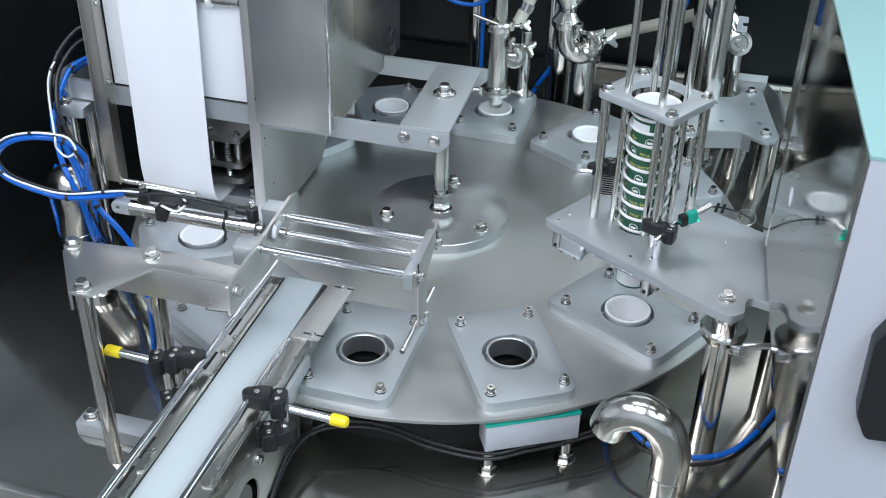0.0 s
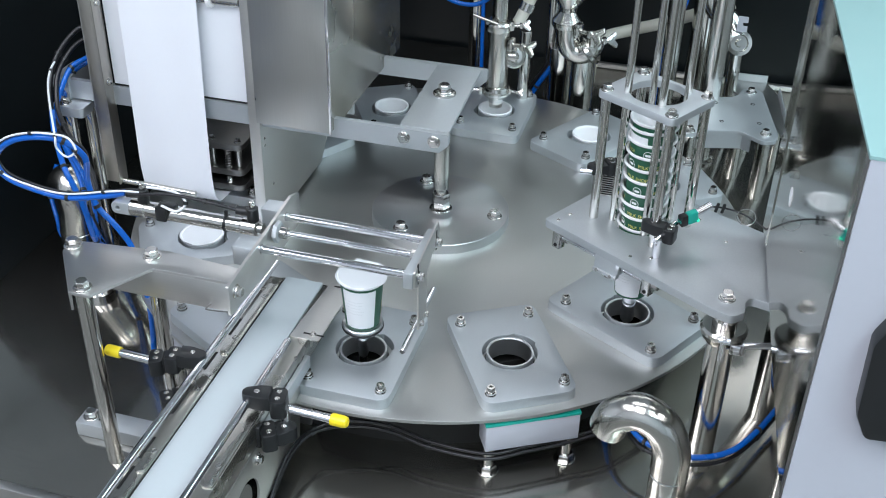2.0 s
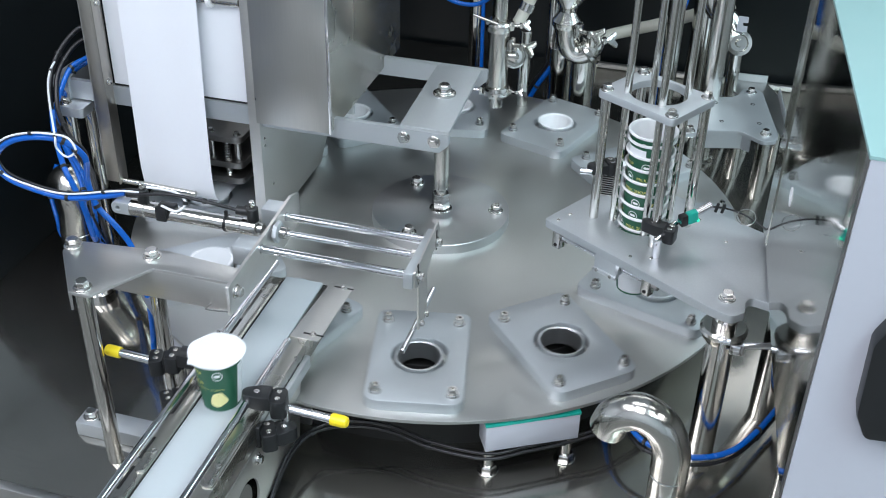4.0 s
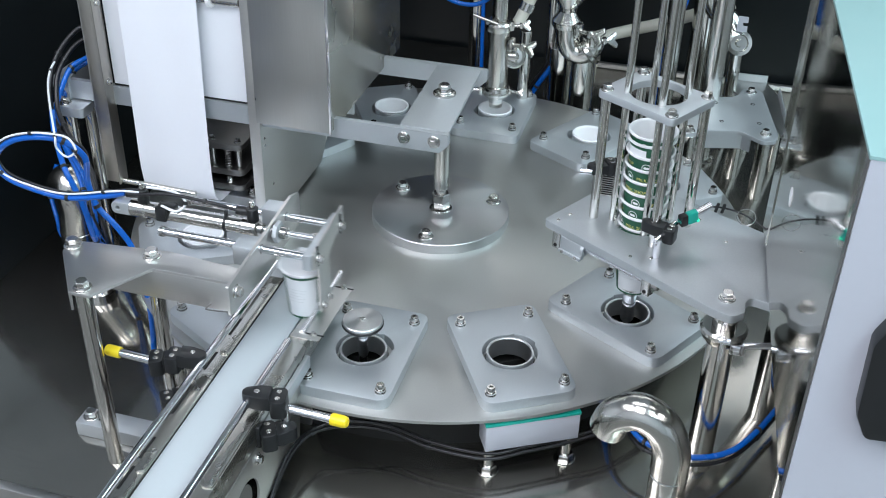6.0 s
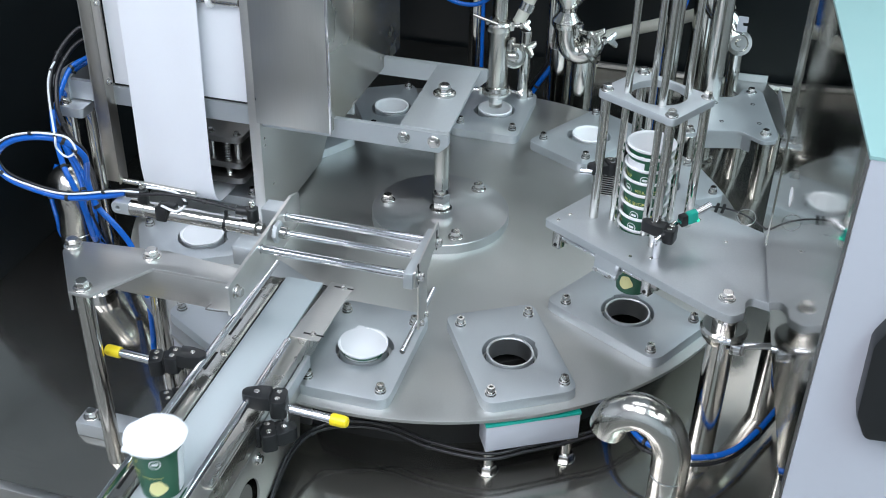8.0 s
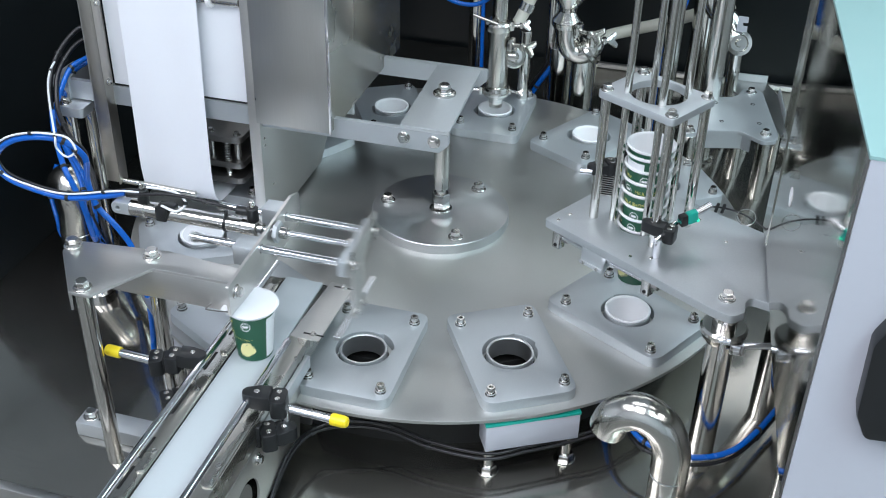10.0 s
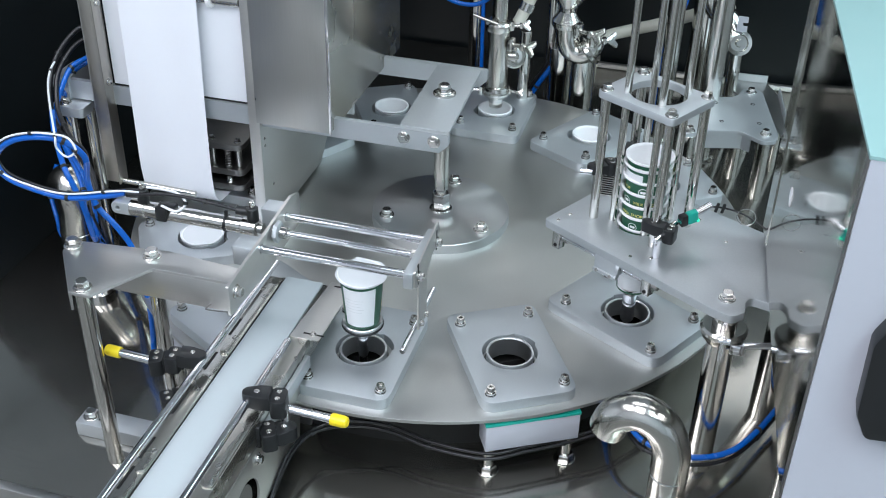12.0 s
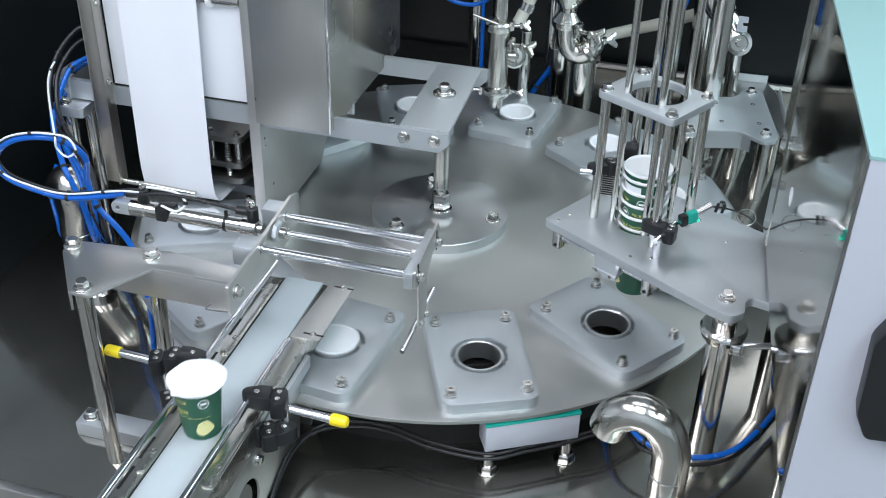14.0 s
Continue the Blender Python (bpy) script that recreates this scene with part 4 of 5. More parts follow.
# ---------------- filler and back pipes ----------------
NX, NY = ST[6]
nozzle = thing("filling_nozzle", "polished filling nozzle with clamp fittings over the moulds", "nozzle")
part("tip", lathe([(0.012, 0.010), (0.0155, 0.010), (0.0165, 0.02), (0.0185, 0.045), (0.012, 0.045)], 32, None, Matrix.Translation((NX, NY, 0)), True), POLISH, nozzle)
part("lower_flange", lathe([(0, 0.040), (0.030, 0.040), (0.032, 0.044), (0.032, 0.056), (0.029, 0.062), (0, 0.062)], 36, None, Matrix.Translation((NX, NY, 0))), POLISH, nozzle, "clamped lower flange")
part("barrel", lathe([(0, 0.062), (0.024, 0.062), (0.0245, 0.066), (0.0245, 0.204), (0, 0.204)], 36, None, Matrix.Translation((NX, NY, 0))), TUBE, nozzle, "satin steel barrel")
part("upper_flange", lathe([(0, 0.200), (0.031, 0.200), (0.033, 0.204), (0.033, 0.216), (0.029, 0.221), (0, 0.221)], 36, None, Matrix.Translation((NX, NY, 0))), POLISH, nozzle)
part("ram", rod((NX, NY, 0.221), (NX, NY, 0.70), 0.017), POLISH, nozzle, "polished ram")


def wing_clamp(parent, p, deg, s=1.0):
    m = Matrix.Translation(p) @ pose(0, 0, 0, 0, 0, deg) @ Matrix.Scale(s, 4)
    b = rod((0, 0, 0), (0.03, 0, 0), 0.005)
    merge(b, box(-0.006, 0.008, -0.010, 0.010, -0.014, 0.014, 0.003))
    merge(b, box(0.026, 0.036, -0.008, 0.008, -0.008, 0.008, 0.003))
    wing = prism(rounded([(0.034, -0.004), (0.058, -0.020), (0.062, -0.010), (0.055, 0), (0.062, 0.010), (0.058, 0.020), (0.034, 0.004)], 0.002, 3), -0.003, 0.003, (), 0.0008)
    merge(b, wing, pose(0, 0, 0, 60))
    b.transform(m)
    return part("wing_clamp", b, POLISH, parent, "polished wing-nut clamp")


wing_clamp(nozzle, (NX + 0.030, NY - 0.01, 0.172), -15)
wing_clamp(nozzle, (NX - 0.034, NY - 0.01, 0.050), 190, 0.7)
wing_clamp(nozzle, (NX + 0.034, NY - 0.006, 0.054), 0, 0.5)
wing_clamp(nozzle, (NX + 0.030, NY - 0.01, 0.215), 20, 0.7)
pm = along((NX + 0.036, NY + 0.012, 0.134), (NX + 0.062, NY - 0.030, 0.150))[0]
part("side_port", rod((NX + 0.005, NY + 0.012, 0.134), (NX + 0.040, NY + 0.014, 0.134), 0.016), POLISH, nozzle)
part("port_flange", lathe([(0, -0.012), (0.026, -0.012), (0.028, -0.008), (0.028, 0.0), (0.024, 0.003), (0.019, 0.003), (0.017, 0.006), (0.009, 0.007), (0.008, 0.004), (0, 0.004)], 36, None, pm), POLISH, nozzle, "round clamped port flange")
part("port_pipe", rod((NX + 0.046, NY + 0.085, TABLE_Z), (NX + 0.046, NY + 0.085, 0.17), 0.0135), POLISH, nozzle, "polished standpipe")
part("hose", tube([(NX + 0.03, NY + 0.05, 0.195), (NX + 0.045, NY + 0.07, 0.23), (NX + 0.06, NY + 0.08, 0.28), (NX + 0.07, NY + 0.09, 0.40)], 0.014, None, 16), HOSEW, nozzle, "clear cream hose")
part("hose_clip", rod((NX + 0.044, NY + 0.068, 0.222), (NX + 0.050, NY + 0.074, 0.240), 0.0165), BOLT, nozzle)
part("bridle", rod((NX - 0.055, NY - 0.025, 0.236), (NX + 0.005, NY - 0.03, 0.222), 0.0035), BOLT, nozzle)

hopper = thing("hopper_valve", "polished steel hopper with a bent sanitary pipe below it", "hopper")
HX, HY = 0.130, 0.62
part("cone", lathe([(0.015, 0.20), (0.018, 0.20), (0.022, 0.215), (0.12, 0.36), (0.12, 0.55), (0.116, 0.55), (0.116, 0.36), (0.018, 0.215)], 40, None, Matrix.Translation((HX, HY, 0)), True), POLISH, hopper, "polished hopper cone")
part("neck_flange", lathe([(0, 0.165), (0.033, 0.165), (0.036, 0.170), (0.036, 0.182), (0.030, 0.190), (0.018, 0.205), (0, 0.205)], 36, None, Matrix.Translation((HX, HY, 0))), POLISH, hopper)
part("bend", tube([(HX, HY, 0.170), (HX + 0.002, HY, 0.140), (HX + 0.014, HY, 0.112), (HX + 0.036, HY, 0.103), (HX + 0.060, HY, 0.118), (HX + 0.066, HY + 0.004, 0.14)], 0.027, None, 24), POLISH, hopper, "polished pipe bend")
part("bend_flange", lathe([(0, 0), (0.031, 0), (0.034, 0.004), (0.031, 0.012), (0, 0.012)], 32, None, along((HX + 0.058, HY - 0.01, 0.112), (HX + 0.085, HY - 0.01, 0.135))[0]), POLISH, hopper)
wing_clamp(hopper, (HX + 0.030, HY - 0.03, 0.172), -25, 1.15)
wing_clamp(hopper, (HX + 0.064, HY - 0.02, 0.145), 25, 1.0)
part("leg", rod((HX + 0.043, HY + 0.03, TABLE_Z), (HX + 0.043, HY + 0.03, 0.10), 0.030, None, 28), POLISH, hopper)
part("leg", rod((HX - 0.022, HY + 0.10, TABLE_Z), (HX - 0.022, HY + 0.10, 0.075), 0.034, None, 28), POLISH, hopper)
part("leg_top", rod((HX - 0.022, HY + 0.10, 0.075), (HX - 0.022, HY + 0.10, 0.14), 0.017, None, 24), POLISH, hopper)
part("tall_post", rod((HX - 0.055, HY + 0.13, TABLE_Z), (HX - 0.055, HY + 0.13, 0.6), 0.014), POLISH, hopper)

for cx, cy, r, lab in ((-0.128, 0.78, 0.019, "slim"), (0.478, 0.66, 0.025, "thick"), (0.372, 0.74, 0.020, "slim"), (0.44, 0.86, 0.034, "thick")):
    col = thing("support_column", f"{lab} polished steel column standing on the table", "column", "support columns")
    part("tube", rod((cx, cy, TABLE_Z + 0.006), (cx, cy, 0.95), r, None, 32), POLISH, col)
    part("base_ring", lathe([(0, 0), (r + 0.012, 0), (r + 0.012, 0.004), (r + 0.004, 0.008), (0, 0.008)], 32, None, Matrix.Translation((cx, cy, TABLE_Z))), POLISH, col)
valve = thing("ball_valve", "grey flanged valve with a white tag behind the columns", "valve")
part("flange", lathe([(0, 0), (0.027, 0), (0.030, 0.003), (0.030, 0.014), (0.021, 0.016), (0.019, 0.010), (0.010, 0.010), (0.008, 0.017), (0, 0.017)], 36, None, along((0.524, 0.76, 0.120), (0.56, 0.64, 0.17))[0]), POLISH, valve)
part("tag", prism(rounded([(-0.012, -0.018), (0.012, -0.018), (0.012, -0.004), (0.0, -0.004), (0.0, 0.004), (0.012, 0.004), (0.012, 0.018), (-0.012, 0.018)], 0.002, 3), -0.002, 0.002, (), 0, None, pose(0.527, 0.75, 0.172, 80, 0, 0)), WHITE, valve, "white notched tag")
part("pipe", tube([(0.524, 0.78, 0.12), (0.50, 0.80, 0.15), (0.45, 0.82, 0.20), (0.44, 0.83, 0.30)], 0.03, None, 20), POLISH, valve)
part("stand", rod((0.524, 0.785, TABLE_Z), (0.524, 0.785, 0.12), 0.016), POLISH, valve)

fplate = thing("side_deck", "grey aluminium deck plate on polished columns behind the dispenser", "deck plate")
part("deck", prism(rounded([(0.430, 0.445), (0.486, 0.488), (0.560, 0.509), (0.590, 0.486), (0.611, 0.471), (0.638, 0.482), (0.644, 0.513), (0.602, 0.732), (0.585, 0.753), (0.555, 0.740), (0.544, 0.703), (0.531, 0.686), (0.430, 0.655)],
                           [0.01, 0.004, 0.02, 0.02, 0.012, 0.014, 0.014, 0.014, 0.014, 0.014, 0.012, 0.012, 0.01], 5), 0.004, 0.013, (), 0.001), ALU, fplate, "grey aluminium plate")
part("flange", prism(rounded([(0.474, 0.4895), (0.476, 0.486), (0.566, 0.5115), (0.585, 0.497), (0.587, 0.500), (0.566, 0.5165)], 0.0, 1), -0.032, 0.0038), ALU, fplate, "bright folded front flange")
for cx, cy in ((0.616, 0.509), (0.575, 0.726), (0.450, 0.474), (0.556, 0.59)):
    part("column", rod((cx, cy, TABLE_Z), (cx, cy, 0.004), 0.0155), POLISH, fplate, "polished column")
    if cy != 0.59:
        bolt_at(fplate, cx, cy, 0.013, 1.0)
for cx, cy in ((0.4965, 0.641), (0.581, 0.659), (0.516, 0.545), (0.600, 0.560)):
    part("tapped_hole", lathe([(0.0052, 0), (0.0052, 0.0012), (0.0036, 0.0012), (0.0036, 0.0)], 14), DARK, fplate, "", Matrix.Translation((cx, cy, 0.0126)))
bracket2 = thing("rear_bracket", "folded grey steel bracket plate behind the side deck", "bracket")
part("plate", prism(rounded([(0.535, 0.780), (0.655, 0.560), (0.665, 0.578), (0.640, 0.792), (0.612, 0.851), (0.532, 0.847)], [0.004, 0.006, 0.006, 0.006, 0.004, 0.004], 4), -0.018, -0.012, (), 0.001), SHEET, bracket2, "grey folded plate")
part("upstand", prism([(0.532, 0.8475), (0.612, 0.8515), (0.612, 0.8555), (0.532, 0.8515)], -0.018, 0.006), ALU, bracket2)
part("side_upstand", prism([(0.6405, 0.792), (0.6655, 0.578), (0.6685, 0.578), (0.6435, 0.792)], -0.018, 0.004), ALU, bracket2)
for cx, cy in ((0.56, 0.82), (0.648, 0.65)):
    part("leg", rod((cx, cy, TABLE_Z), (cx, cy, -0.018), 0.010), POLISH, bracket2)

# ---------------- small things on the table ----------------
boxy = thing("limit_box", "white box with a teal top strip at the disc edge", "switch box")
ang = math.degrees(math.atan2(0.076, 0.137))
bm_ = pose(0.2925, -0.5035, 0, 0, 0, ang)
part("body", box(-0.078, 0.078, -0.020, 0.020, -0.089, -0.038, 0.0015), WHITE, boxy, "white painted body", bm_)
part("top_strip", box(-0.079, 0.079, -0.021, 0.020, -0.038, -0.032, 0.001), TEAL, boxy, "teal top strip", bm_)
for fx in (-0.066, 0.066):
    p = bm_ @ Vector((fx, 0.0, 0))
    part("leg", rod((p.x, p.y, TABLE_Z), (p.x, p.y, -0.089), 0.009), POLISH, boxy)
    part("nut", hexa(0.0145, 0.012, None, Matrix.Translation((p.x, p.y, TABLE_Z + 0.003))), BOLT, boxy)
    part("washer", rod((p.x, p.y, TABLE_Z), (p.x, p.y, TABLE_Z + 0.003), 0.018), BOLT, boxy)
teal2 = thing("seal_strip", "teal strip along a white guard at the disc edge", "guard")
part("guard", box(-0.07, 0.07, -0.015, 0.015, -0.092, -0.042, 0.0015), WHITE, teal2, "", pose(-0.290, -0.488, 0, 0, 0, -30))
part("strip", box(-0.071, 0.071, -0.016, 0.015, -0.042, -0.036, 0.001), TEAL, teal2, "", pose(-0.290, -0.488, 0, 0, 0, -30))
for fx in (-0.05, 0.05):
    p = pose(-0.290, -0.488, 0, 0, 0, -30) @ Vector((fx, 0, 0))
    part("leg", rod((p.x, p.y, TABLE_Z), (p.x, p.y, -0.092), 0.008), POLISH, teal2)
for px, py in ((-0.35, 0.42), (0.30, 0.48)):
    sup = thing("disc_support", "short steel post under the turntable edge", "post", "disc supports")
    part("post", rod((px, py, TABLE_Z), (px, py, -0.044), 0.008), POLISH, sup)
    part("roller", rod((px, py, -0.045), (px, py, -0.0268), 0.014), BOLT, sup)


def goose_pipe(name, pts, r, label):
    g = thing(name, label, "pipe", "gooseneck pipes")
    part("bend", tube(pts, r, None, 32, 10, 1.0), TUBE, g, "polished hollow bend")
    # Black plug stands in for the shade inside the open pipe end.
    part("mouth_shade", tube([Vector(pts[-1]), Vector(pts[-1]) + (Vector(pts[-1]) - Vector(pts[-2])) * 0.05], r * 0.9, None, 28, 0), DARK, g)
    a = Vector(pts[1])
    part("weld_ring", lathe([(r, -0.0012), (r + 0.0009, 0), (r, 0.0012)], 32, None, Matrix.Translation(a)), POLISH, g)
    return g


goose_pipe("gooseneck_pipe", [(0.518, -0.640, TABLE_Z), (0.518, -0.640, 0.025), (0.514, -0.640, 0.075), (0.494, -0.640, 0.112), (0.463, -0.638, 0.124), (0.434, -0.634, 0.106), (0.424, -0.630, 0.078)], 0.0272, "thick polished gooseneck pipe rising from the table")
left_pipe = goose_pipe("gooseneck_pipe", [(-0.697, -0.218, -0.085), (-0.696, -0.218, -0.052), (-0.690, -0.218, 0.000), (-0.691, -0.218, 0.026), (-0.696, -0.213, 0.046), (-0.708, -0.205, 0.052), (-0.722, -0.197, 0.040)], 0.0325, "polished gooseneck pipe standing among blue hoses")
part("stem", rod((-0.697, -0.218, TABLE_Z), (-0.697, -0.218, -0.084), 0.021), POLISH, left_pipe)
dome = thing("drain_dome", "low polished steel dome on the table", "drain")
part("dome", lathe([(0, 0.03), (0.015, 0.028), (0.028, 0.018), (0.033, 0.0)], 32, None, Matrix.Translation((-0.617, -0.291, TABLE_Z))), POLISH, dome)

# ---------------- hoses and cables ----------------
def hose(name, pts, r, material, label, category="hose"):
    g = thing(name, label, category, "hoses and cables")
    ob = part("run", tube(pts, r, None, 12), material, g)
    n = len(pts)
    for i in range(2, n - 1, 3):
        d = (Vector(pts[i + 1]) - Vector(pts[i - 1])).normalized() * 0.003
        part("cable_tie", rod(Vector(pts[i]) - d, Vector(pts[i]) + d, r + 0.0016, None, 14), BLACKP, ob)
    return g


loop = [(-0.400, -0.475, 0.231), (-0.439, -0.47, 0.215), (-0.515, -0.47, 0.198), (-0.578, -0.47, 0.203), (-0.628, -0.47, 0.219), (-0.640, -0.47, 0.252), (-0.608, -0.47, 0.286), (-0.557, -0.47, 0.304), (-0.511, -0.46, 0.299), (-0.49, -0.44, 0.262)]
hose("air_hose", loop + [(-0.507, -0.42, 0.204), (-0.497, -0.42, 0.156), (-0.467, -0.42, 0.122), (-0.441, -0.42, 0.08), (-0.429, -0.42, 0.01), (-0.425, -0.42, -0.064), (-0.431, -0.42, TABLE_Z)], 0.0052, BLUE, "blue pneumatic hose looping beside the pusher")
hose("air_hose", [(-0.398, -0.472, 0.235)] + [(x - 0.002, y + 0.008, z + 0.0045) for x, y, z in loop[1:]] + [(-0.52, -0.40, 0.19), (-0.545, -0.37, 0.10), (-0.60, -0.25, -0.06), (-0.590, -0.195, TABLE_Z)], 0.0024, BLACKC, "black cable running with the blue hose", "cable")
hose("air_hose", [(-0.372, -0.482, 0.240), (-0.402, -0.480, 0.236)] + [(x - 0.003, y - 0.004, z + 0.009) for x, y, z in loop[1:8]] + [(-0.508, -0.47, 0.315), (-0.489, -0.47, 0.308), (-0.484, -0.47, 0.290), (-0.502, -0.47, 0.277), (-0.518, -0.47, 0.291), (-0.517, -0.470, 0.313), (-0.567, -0.400, 0.329), (-0.608, -0.340, 0.332), (-0.628, -0.300, 0.338), (-0.645, -0.260, 0.335)], 0.0018, WHITEC, "thin white cable with a small loop", "cable")
hose("air_hose", [(-0.66, -0.09, 0.285), (-0.678, -0.12, 0.279), (-0.695, -0.144, 0.269), (-0.702, -0.169, 0.243), (-0.708, -0.193, 0.206), (-0.695, -0.218, 0.166), (-0.663, -0.242, 0.144), (-0.628, -0.267, 0.124), (-0.599, -0.291, 0.100), (-0.579, -0.316, 0.069), (-0.570, -0.330, 0.004), (-0.60, -0.25, -0.06), (-0.645, -0.195, TABLE_Z)], 0.0050, BLUE, "blue pneumatic hose bundled with black cables")
hose("air_hose", [(-0.67, -0.08, 0.270), (-0.691, -0.100, 0.260), (-0.705, -0.126, 0.250), (-0.711, -0.151, 0.222), (-0.715, -0.177, 0.186), (-0.703, -0.202, 0.151), (-0.678, -0.228, 0.134), (-0.647, -0.253, 0.114), (-0.621, -0.279, 0.089), (-0.606, -0.300, 0.051), (-0.60, -0.25, -0.06), (-0.634, -0.195, TABLE_Z)], 0.0044, BLUE, "blue pneumatic hose in the cable bundle")
hose("air_hose", [(-0.765, -0.150, 0.05), (-0.770, -0.165, 0.022), (-0.770, -0.180, -0.011), (-0.751, -0.200, -0.050), (-0.746, -0.200, -0.090), (-0.70, -0.2, TABLE_Z)], 0.0046, BLUE, "blue pneumatic hose behind the gooseneck pipe")
hose("air_hose", [(-0.668, -0.262, 0.236), (-0.640, -0.305, 0.214), (-0.593, -0.36, 0.185), (-0.575, -0.37, 0.160), (-0.560, -0.37, 0.110), (-0.562, -0.35, 0.03), (-0.60, -0.25, -0.06), (-0.623, -0.195, TABLE_Z)], 0.0052, BLUE, "blue pneumatic hose running down to the table")
hose("power_cable", [(-0.66, -0.08, 0.345), (-0.694, -0.110, 0.330), (-0.720, -0.141, 0.293), (-0.725, -0.172, 0.253), (-0.712, -0.204, 0.210), (-0.680, -0.235, 0.183), (-0.634, -0.266, 0.168), (-0.590, -0.298, 0.147), (-0.560, -0.329, 0.116), (-0.545, -0.345, 0.070), (-0.60, -0.25, -0.06), (-0.612, -0.195, TABLE_Z)], 0.0050, BLACKC, "thick black cable bending down beside the hose loop", "cable")
hose("power_cable", [(-0.66, -0.08, 0.318), (-0.692, -0.110, 0.307), (-0.709, -0.140, 0.282), (-0.712, -0.170, 0.254), (-0.700, -0.200, 0.216), (-0.672, -0.230, 0.191), (-0.630, -0.260, 0.166), (-0.589, -0.290, 0.143), (-0.564, -0.320, 0.104), (-0.552, -0.335, 0.060), (-0.60, -0.25, -0.06), (-0.601, -0.195, TABLE_Z)], 0.0046, BLACKC, "black cable bundled with blue hoses", "cable")
hose("sensor_cable", [(-0.372, -0.49, 0.240), (-0.312, -0.49, 0.251), (-0.254, -0.485, 0.246), (-0.206, -0.474, 0.233)], 0.0028, BLACKC, "black sensor cable along the cylinder", "cable")
hose("sensor_cable", [(-0.33, -0.488, 0.226), (-0.30, -0.495, 0.225), (-0.285, -0.49, 0.240), (-0.30, -0.485, 0.252), (-0.33, -0.48, 0.252), (-0.36, -0.475, 0.248)], 0.0022, WHITEC, "thin white sensor lead", "cable")
for off in (0.0, 0.012):
    hose("ground_cable", [(-0.061, -0.78 + off, -0.13), (-0.063, -0.66, -0.10 + off), (-0.045, -0.60 + off, -0.088), (0.007, -0.565, -0.088 + off), (0.072, -0.556 + off, -0.09), (0.143, -0.568 + off, -0.094), (0.236, -0.566 + off, -0.096), (0.292, -0.535 + off, -0.094), (0.350, -0.497 + off, -0.094), (0.42, -0.45 + off, -0.09), (0.47, -0.40 + off, -0.12), (0.50, -0.36, TABLE_Z)], 0.0028, BLACKC, "black cable slung along the front of the table", "cable")
hose("air_hose", [(0.40, -0.38, TABLE_Z), (0.434, -0.428, -0.082), (0.476, -0.474, -0.077), (0.547, -0.488, -0.077), (0.608, -0.455, -0.079), (0.65, -0.39, -0.079), (0.69, -0.30, -0.085), (0.74, -0.20, TABLE_Z)], 0.0048, BLUE, "blue pneumatic hose curving round the column")
hose("power_cable", [(0.41, -0.37, TABLE_Z), (0.436, -0.432, -0.092), (0.476, -0.480, -0.087), (0.547, -0.494, -0.087), (0.608, -0.461, -0.089), (0.65, -0.396, -0.090), (0.69, -0.31, -0.095), (0.745, -0.21, TABLE_Z)], 0.0036, BLACKC, "black cable under the blue hose", "cable")
hose("air_hose", [(-0.128, 0.762, 0.30), (-0.19, 0.66, 0.235), (-0.165, 0.62, 0.202), (-0.109, 0.62, 0.190), (-0.068, 0.62, 0.205), (-0.04, 0.58, 0.25), (-0.014, 0.49, 0.30)], 0.0052, BLUE, "blue pneumatic hose hanging behind the nozzle")
hose("air_hose", [(0.106, 0.70, 0.056), (0.085, 0.70, 0.02), (0.055, 0.69, -0.03), (0.03, 0.68, -0.09), (0.02, 0.68, TABLE_Z)], 0.0062, BLUE, "blue pneumatic hose slanting to the table")
hose("air_hose", [(0.092, 0.71, 0.056), (0.070, 0.71, 0.01), (0.040, 0.70, -0.04), (0.01, 0.69, TABLE_Z)], 0.0062, BLACKC, "black pneumatic hose slanting to the table")
hose("air_hose", [(-0.097, 0.72, 0.30), (-0.097, 0.72, 0.124), (-0.096, 0.72, -0.013), (-0.095, 0.72, TABLE_Z)], 0.005, BLUE, "blue pneumatic hose running up a column")
hose("air_hose", [(0.40, 0.80, 0.30), (0.385, 0.79, 0.18), (0.352, 0.78, 0.06), (0.35, 0.78, TABLE_Z)], 0.0055, BLUE, "blue pneumatic hose behind the guide rods")
hose("product_hose", [(0.50, 0.92, 0.16), (0.422, 0.90, 0.132), (0.342, 0.90, 0.097), (0.245, 0.90, 0.061), (0.19, 0.86, 0.05), (0.175, 0.80, 0.03), (0.17, 0.78, TABLE_Z)], 0.0155, HOSEW, "thick cream product hose at the back")

# ---------------- control cabinet at the right ----------------
cab = thing("control_cabinet", "polished stainless cabinet with a white front and black handle", "cabinet")
CA, CB = (0.645, -0.826), (0.606, -0.205)
zb, ztop = 0.195, 0.655


def quad_prism(pts, z0, z1, bev=0.001):
    return prism(pts, z0, z1, (), bev)


part("side_panel", quad_prism([CA, (CA[0] + 0.003, CA[1]), (CB[0] + 0.003, CB[1]), CB], zb, ztop - 0.004, 0), MIRROR, cab, "mirror-polished side panel")
part("body", quad_prism([(CA[0] + 0.0035, CA[1] + 0.002), (1.15, -0.828), (1.15, -0.205), (CB[0] + 0.0035, CB[1])], zb + 0.002, ztop - 0.006, 0), SHEET, cab)
part("front_panel", quad_prism([(CA[0] + 0.0005, CA[1] - 0.004), (1.15, CA[1] - 0.006), (1.15, CA[1] + 0.0), (CA[0] + 0.0005, CA[1] - 0.0005)], zb, ztop - 0.004, 0.0), WHITE, cab, "white painted front panel")
